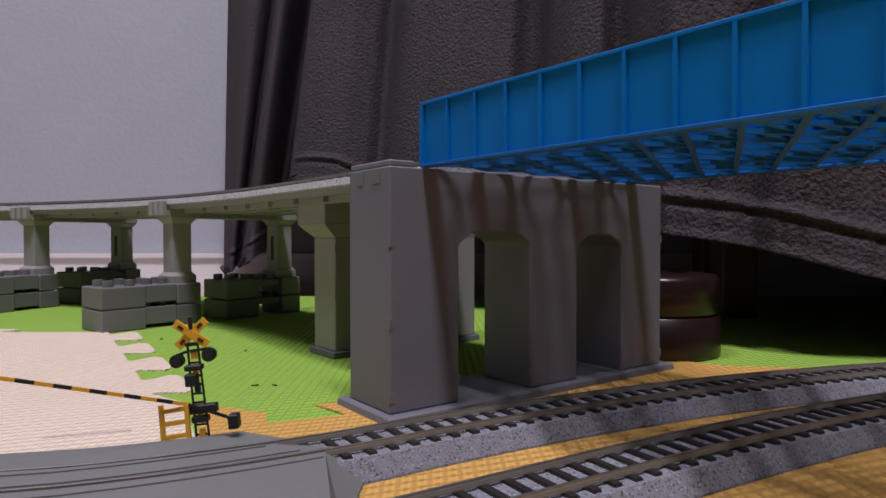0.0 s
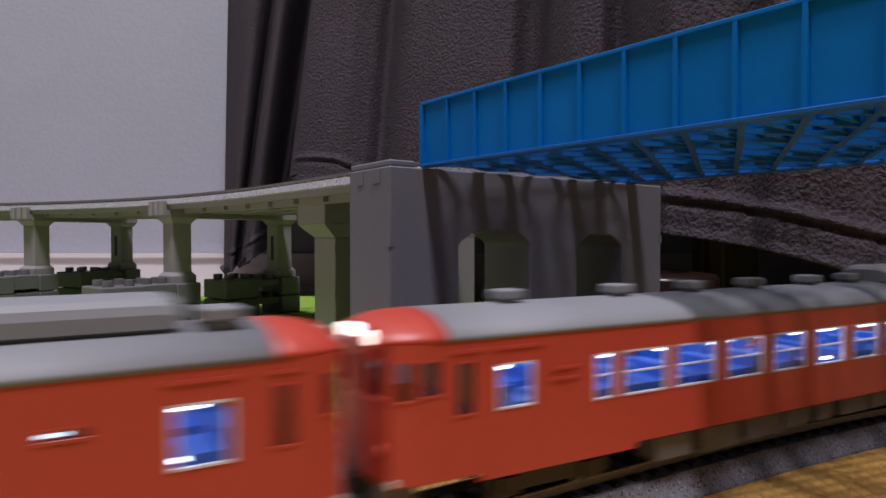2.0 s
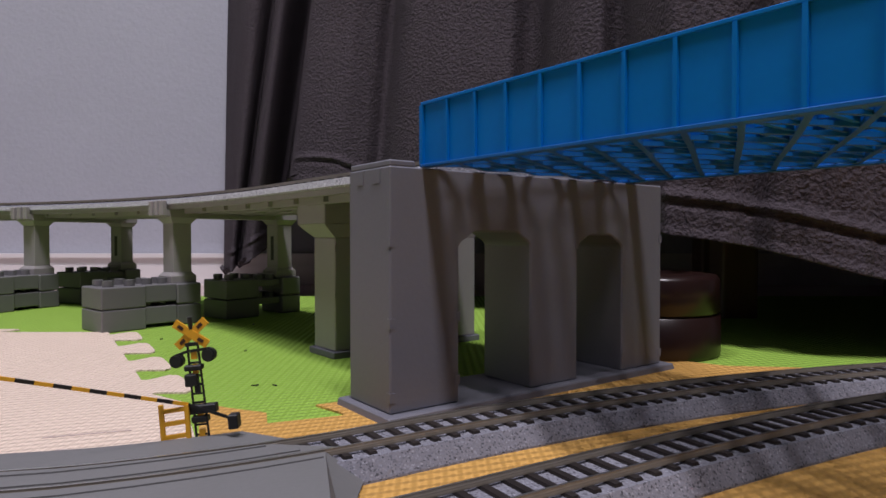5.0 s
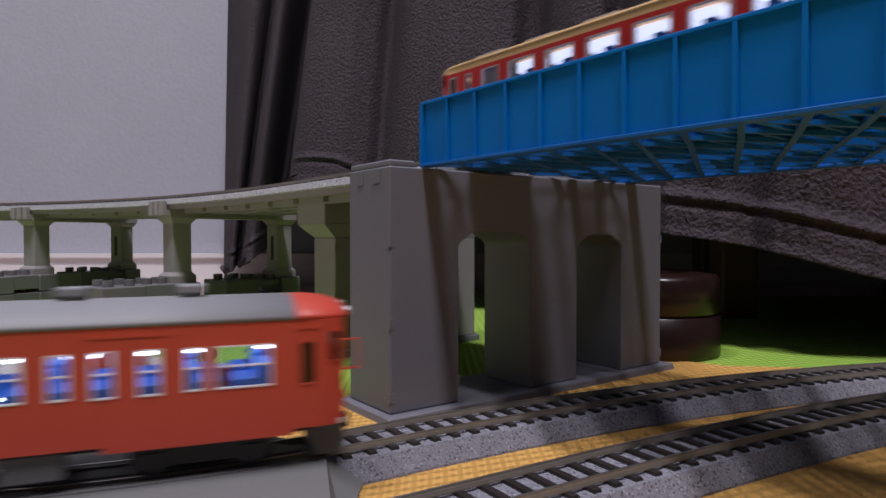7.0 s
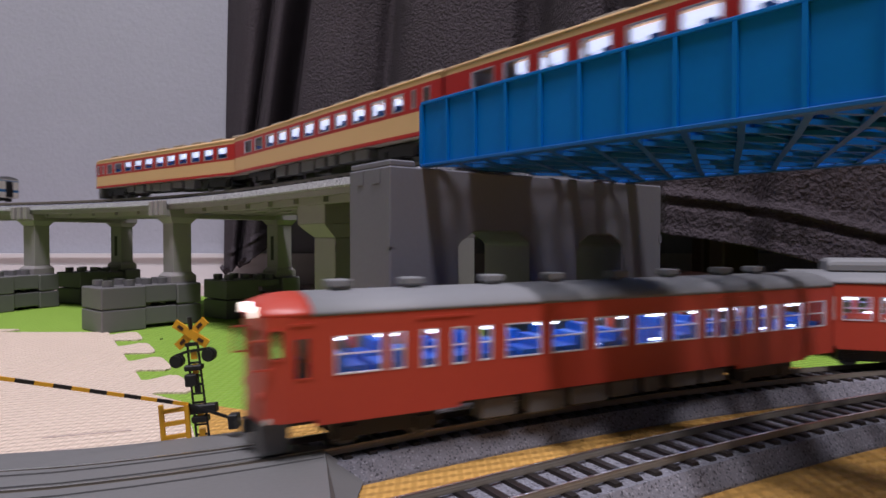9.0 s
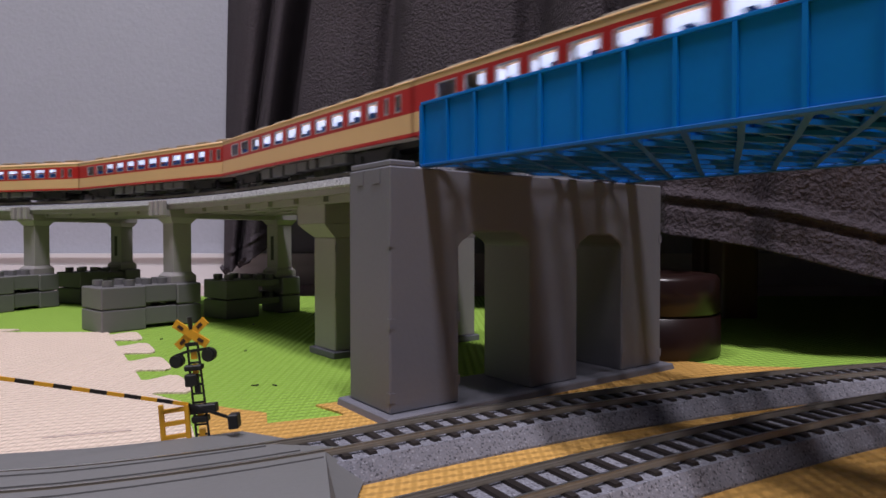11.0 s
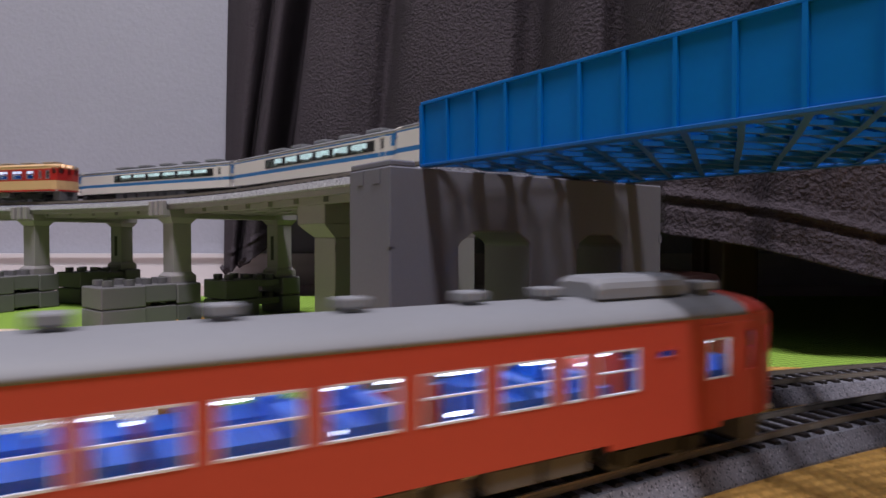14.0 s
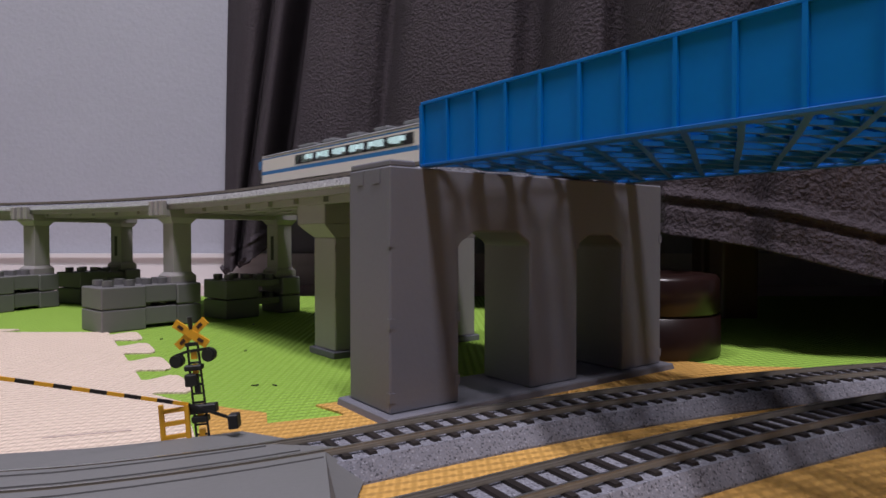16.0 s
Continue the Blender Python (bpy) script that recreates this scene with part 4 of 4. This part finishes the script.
    box(bm, -hl+1, hl-1, -hw+0.8, hw-0.8, zb, zb+0.8)
    part("floor", bm, M["inside"], car)
    bm = B()
    pick = random.Random(11)
    for i in range(13 if st["sash"] else 12):
        x = (-62 if st["sash"] else -56) + i*10.0 + pick.uniform(-0.8, 0.8)
        if st["sash"] and i != 12 and pick.random() < 0.3:
            continue
        for y0, y1 in ((-hw+1.2, -1.6), (1.6, hw-1.2)):
            box(bm, x, x+3.4, y0, y1, zb+0.8, sl+(hd-sl)*0.16)
            box(bm, x+3.4, x+5.4, y0, y1, zb+0.8, sl+(hd-sl)*0.5)
            box(bm, x+5.4, x+8.8, y0, y1, zb+0.8, sl+(hd-sl)*0.16)
    part("seats", bm, st["seat"], car)
    bm = B()
    lw = st.get("led", 1.3)
    for i in range(12 if st["sash"] else 10):
        x = (-61 if st["sash"] else -52) + i*10.4
        box(bm, x, x+7.2, -lw, lw, zt-st.get("drop", 2.2), zt-0.35)
    part("light_strip", bm, M[st.get("ledmat", "led")], car)
    if st["sash"]:
        # glowing lozenges: LED spots just under the window heads, painted reflections above a few sills
        for y in (-hw+1.7, hw-1.7):
            bm = B()
            x = -60.0
            while x < 58:
                l = pick.uniform(2.4, 5.2)
                prism(bm, [(x, y), (x+l*0.25, y-0.3), (x+l*0.75, y-0.3), (x+l, y), (x+l*0.75, y+0.3), (x+l*0.25, y+0.3)], hd-0.95, hd-0.45)
                if pick.random() < 0.4:
                    prism(bm, [(x+1, y), (x+1.6, y-0.3), (x+3, y-0.3), (x+3.6, y), (x+3, y+0.3), (x+1.6, y+0.3)], sl+0.35, sl+0.7)
                x += l + pick.uniform(4, 8)
            part("light_guide", bm, M["led"], car)
    bm = B()
    for x in st.get("bulk", (-46, 45)):
        box(bm, x, x+0.6, -hw+0.8, hw-0.8, zb+0.8, zt-0.2)
    part("bulkheads", bm, M["inside"], car)
    # underframe
    rng = random.Random(5)
    bm = B()
    box(bm, -hl+3, hl-3, -hw+4.5, hw-4.5, zb-1.8, zb)
    part("underframe", bm, M["dark"], car)
    x = -31.0
    while x < 28:
        l = rng.uniform(4.5, 9.5)
        for y in (-1, 1):
            bm = B()
            d = rng.uniform(2.4, 3.6)
            y0 = -hw+1.0 if y < 0 else hw-4.8
            box(bm, x, x+l, y0, y0+3.8, zb-d-0.9, zb-0.4)
            part("equipment_box", bevelled(bm, 0.25, 1), M["under"], car)
        x += l + rng.uniform(0.8, 3.0)
    for cx in (-st.get("bog", 46.5), st.get("bog", 46.5)):
        bm = B()
        for y in (-5.9, 5.9):
            box(bm, cx-10, cx+10, y-0.6, y+0.6, 1.8, zb-1.2)
            for ax in (-7, 7):
                box(bm, cx+ax-1.6, cx+ax+1.6, y-1.0, y+1.0, 1.4, 3.8)
        box(bm, cx-2.5, cx+2.5, -5.5, 5.5, 2.2, zb-0.8)
        bg = part("bogie", bm, M["dark"], car)
        for ax in (-7, 7):
            bm = B()
            for y in (-4.3, 4.3):
                cyl(bm, (cx+ax, y-0.5, 2.9), (cx+ax, y+0.5, 2.9), 2.9, 18)
            cyl(bm, (cx+ax, -4.3, 2.9), (cx+ax, 4.3, 2.9), 0.7, 8)
            part("wheelset", bm, M["under"], bg)
    for sx in (-1, 1):
        bm = B()
        box(bm, min(sx*(hl-2), sx*(hl+1.3)), max(sx*(hl-2), sx*(hl+1.3)), -1.0, 1.0, 3.2, 5.4)
        part("coupler", bm, M["dark"], car)
    # cab faces: plough, lamps, handrails
    for e, sx in ((ends[0], -1), (ends[1], 1)):
        if not e:
            continue
        bm = B()
        a, b = sx*(hl-5.5), sx*(hl-0.6)
        prism(bm, [(min(a, b), -6.2), (max(a, b), -6.2), (max(a, b), 6.2), (min(a, b), 6.2)], 0.7, zb)
        part("plough", bm, M["under"], car)
        for y, z, r, m in st["lamps"]:
            bm = B()
            cyl(bm, (sx*(hl-2.6), y, z), (sx*(hl+0.25), y, z), r, 16)
            part("headlight", bm, M[m if sx < 0 or "warm" == m else "silver"] if st.get("lit", True) else M["silver"], car)
        for y, z in st.get("tails", ()):
            bm = B()
            cyl(bm, (sx*(hl-2), y, z), (sx*(hl-0.45), y, z), 0.7, 12)
            part("tail_lamp", bm, st["mats"][0], car)
        if "sign" in st:
            bm = B()
            z = st["sign"]
            box(bm, min(sx*(hl-2), sx*(hl+0.2)), max(sx*(hl-2), sx*(hl+0.2)), -1.5, 1.5, z-0.7, z+0.7)
            lit = st.get("lit", True) and (sx < 0 or "signmat" in st)
            part("destination_sign", bm, M[st.get("signmat", "head")] if lit else M["inside"], car)
    return car


RED = dict(hw=9.4, zb=6.2, zt=22.8, zr=26.2, bands=[(6.2, 22.8, 0)], mats=[M["red"]], sill=13.1, head=19.5, frame=M["frame"], glass=M["glass"], sash=True,
           roof=M["roof"], hood=8.5, hoodmat=M["red"], ventmat=M["roof"], seat=M["seat"], lamps=[(-4.9, 23.4, 0.85, "warmhead"), (4.9, 23.4, 0.85, "warmhead")], sign=23.9,
           tails=[(-6.5, 10.2), (6.5, 10.2)], steps=[(-62, -36), (36, 60)], cabframe=M["red"], bog=49, bulk=(-61.5,))
KIHA40 = dict(RED, label="vermilion red diesel railcar with a grey roof and lit windows", group="near red train", cab_left=True, cab_right=True, hl=75.0,
              windows=[(-70.6, -67.6, 16.4, 20.9, 1), (-65.7, -62.9, 13.6, 20.4, 1), (-59.6, -54.2, 13.8, 19.6, 2), (-43.8, -40.5), (-38.7, -30.1), (-28.2, -19.4), (-16.8, -8.0),
                       (-5.5, 3.2), (6.1, 14.7), (17.3, 25.6), (27.8, 31.3), (33.7, 41.6), (45.4, 49.5, 17.4, 18.8), (56.4, 61.9, 13.1, 19.5, 2), (66.0, 68.4, 13.6, 20.4, 1)],
              doors=[(-60.4, -52.9), (-66.4, -62.0), (55.7, 62.6), (65.4, 69.0)], louvres=[(-51.3, -46.8)],
              vents=[*[(x, 3.6, 4.0, 2.3, 0) for x in (-52, -31, -14.5, 1, 18.5, 32)], (48, 9.5, 20, 3.8, 0), (62, 5, 4.5, 2.4, -3)])
KIHA47 = dict(RED, label="vermilion red diesel railcar with paired doors and lit windows", group="far red train", cab_left=True, cab_right=False, hl=71.0,
              windows=[(-72.1, -68.9, 14.8, 19.6, 1), (-65.5, -62.9, 12.8, 19.6, 1), (-58.9, -50.7), (-49.2, -46.6), (-43.6, -40.5, 12.9, 19.6), (-37.6, -34.6, 12.9, 19.6), (-32.1, -29.4), (-26.5, -18.5),
                       (-16.2, -8.0), (-5.4, 2.8), (5.2, 13.2), (15.4, 23.2), (25.3, 28.4), (29.7, 32.4, 12.9, 19.6), (34.2, 37.1, 12.9, 19.6), (38.5, 41.2), (43.1, 45.8), (47.3, 50.0), (51.6, 58.6), (60.4, 67.5)],
              doors=[(-44.3, -33.9), (29.2, 37.6), (-66.1, -62.3)],
              vents=[(x, 3.6, 4.0, 2.3, 0) for x in (-55.5, -41.5, -24, -9, 8, 23.5, 41, 53)])
KIHA47B = dict(KIHA47, lit=False, vents=[(53, 9.5, 16, 3.8, 0), (42.5, 4.5, 4.5, 2.4, -3), *[(x, 3.6, 4.0, 2.3, 0) for x in (30.5, 15.2, 0, -15.5, -31, -47.5)]], label="vermilion red diesel railcar with a roof cooling box")
K58W = [(-58.9+10.6*i, -51.5+10.6*i) for i in range(10)] + [(47.2, 52.6), (56.4, 58.2), (61.6, 64.2)]
KIHA58 = dict(hw=8.8, zb=6.0, zt=20.2, zr=22.6, bands=[(6.0, 7.0, 1), (7.0, 12.2, 0), (12.2, 19.0, 1), (19.0, 20.2, 0)], mats=[M["cream"], M["crim"]], sill=13.2, head=18.0,
              frame=M["silver"], glass=M["glass"], sash=False, roof=M["cream"], hood=9, hoodmat=M["cream"], ventmat=M["roofcream"], seat=M["seat"],
              lamps=[(-4.3, 20.6, 0.85, "warm"), (4.3, 20.6, 0.85, "dark")], sign=20.6, signmat="warm", tails=[(-5.6, 9.0), (5.6, 9.0)],
              led=1.3, drop=2.6, ledmat="led_dim", label="cream and crimson diesel railcar with lit windows", group="cream and crimson train", cab_left=False, cab_right=True, windows=K58W, bulk=(-64, 55),
              vents=[(-58+16.4*i, 6, 9, 1.7, 0) for i in range(8)])
EXPW = [(-31.0, -27.4)] + [(-26.4+13.3*i, -14.4+13.3*i) for i in range(6)]
EXPR = dict(hw=8.8, zb=6.0, zt=18.5, zr=20.7, bands=[(6.0, 9.9, 0), (9.9, 11.6, 1), (11.6, 17.3, 0), (17.3, 17.9, 1), (17.9, 18.5, 0)], mats=[M["white"], M["stripe"]],
            sill=12.4, head=16.5, frame=M["dark"], glass=M["tint"], sash=False, roof=M["roof"], hood=7, hoodmat=M["white"], ventmat=M["roof"], seat=M["inside"],
            lamps=[(-4.5, 8.0, 0.8, "head"), (4.5, 8.0, 0.8, "head")], led=1.5, drop=2.6, ledmat="led_soft", label="ivory express railcar with blue stripes and dark window band", group="ivory express train",
            cab_left=True, cab_right=False, windows=EXPW + [(60.9, 62.3, 13.0, 16.4)], doors=[(59.8, 63.4)], band=True, bulk=(-36, 56),
            vents=[(-30, 8, 14, 2.0, 0), (-12, 6, 9, 2.4, 0), (8, 6, 9, 2.4, 0), (28, 6, 9, 2.4, 0), (48, 6, 10, 2.4, 0)])


def trains():
    cars = {}
    a = railcar("diesel_railcar", KIHA40)
    cars["near"] = [a, copy_thing(a, a.matrix_basis)]
    b, b2 = railcar("diesel_railcar", KIHA47), railcar("diesel_railcar", KIHA47B)
    cars["far"] = [b2, b]
    k = railcar("diesel_railcar", KIHA58)
    mid = railcar("diesel_railcar", dict(KIHA58, cab_right=False, label="cream and crimson middle railcar with lit windows"))
    cars["upper"] = [k, mid, copy_thing(mid, mid.matrix_basis), copy_thing(mid, mid.matrix_basis), copy_thing(k, k.matrix_basis)]
    e = railcar("express_railcar", EXPR)
    cars["express"] = [e] + [copy_thing(e, e.matrix_basis) for _ in range(5)]
    return cars


CARS = trains()


def car_pose(pos, s, z, flip=False, bog=46.5):
    p, q = pos(s-bog), pos(s+bog)
    m, d = (p+q)/2, q-p
    return at(m[0], m[1], z, math.degrees(math.atan2(d[1], d[0])) + (180 if flip else 0))


def motions():
    times = [0.25*i for i in range(65)]
    lap = NEAR[0][-1]
    near_t = (0.0, 0.5, 1.0, 1.5, 2.0, 2.5, 3.0, 3.5, 11.5, 12.0, 12.5, 13.0, 13.4, 14.0, 14.5, 16.0)
    near_s = (386, 278, 173, 91, -2.7, -91, -176.5, -265, 396-lap, 291-lap, 189-lap, 101-lap, 28-lap, -79.5-lap, -161-lap, -420-lap)

    for i, c in enumerate(CARS["near"]):
        walk(c, [(t, car_pose(lambda s: on_loop(NEAR, s), float(np.interp(t, near_t, near_s)) + 1.8 + 154.5*i, RT)) for t in times])
    for i, c in enumerate(CARS["far"]):
        walk(c, [(t, car_pose(lambda s: on_loop(FAR, s), FS - 146.9*i + FV*(t-7.5) + float(np.interp(t, (7.5, 8.0, 8.5, 9.0), (0, 2.5, 3.5, 0))), RT, flip=(i == 0))) for t in times])
    for i, c in enumerate(CARS["upper"]):
        rows = []
        for t in times:
            s = float(np.interp(t, (4.9, 6.5, 7.0, 7.5, 8.0, 8.5, 16.0), (-342, -121, -60, 3, 71, 143, 1238))) - 139.4*i
            s += 0.05*max(0, s-150)
            rows.append((t, car_pose(lambda q: upper(q, 16.5), s, RAILZ, flip=i != 0)))
        walk(c, rows)
    for i, c in enumerate(CARS["express"]):
        rows = []
        for t in times:
            s = min(332 - 150.5*(t-14.6), 1390) - 137.5*i
            rows.append((t, car_pose(lambda q: upper(q, -16.5), s, RAILZ, flip=True)))
        walk(c, rows)


motions()
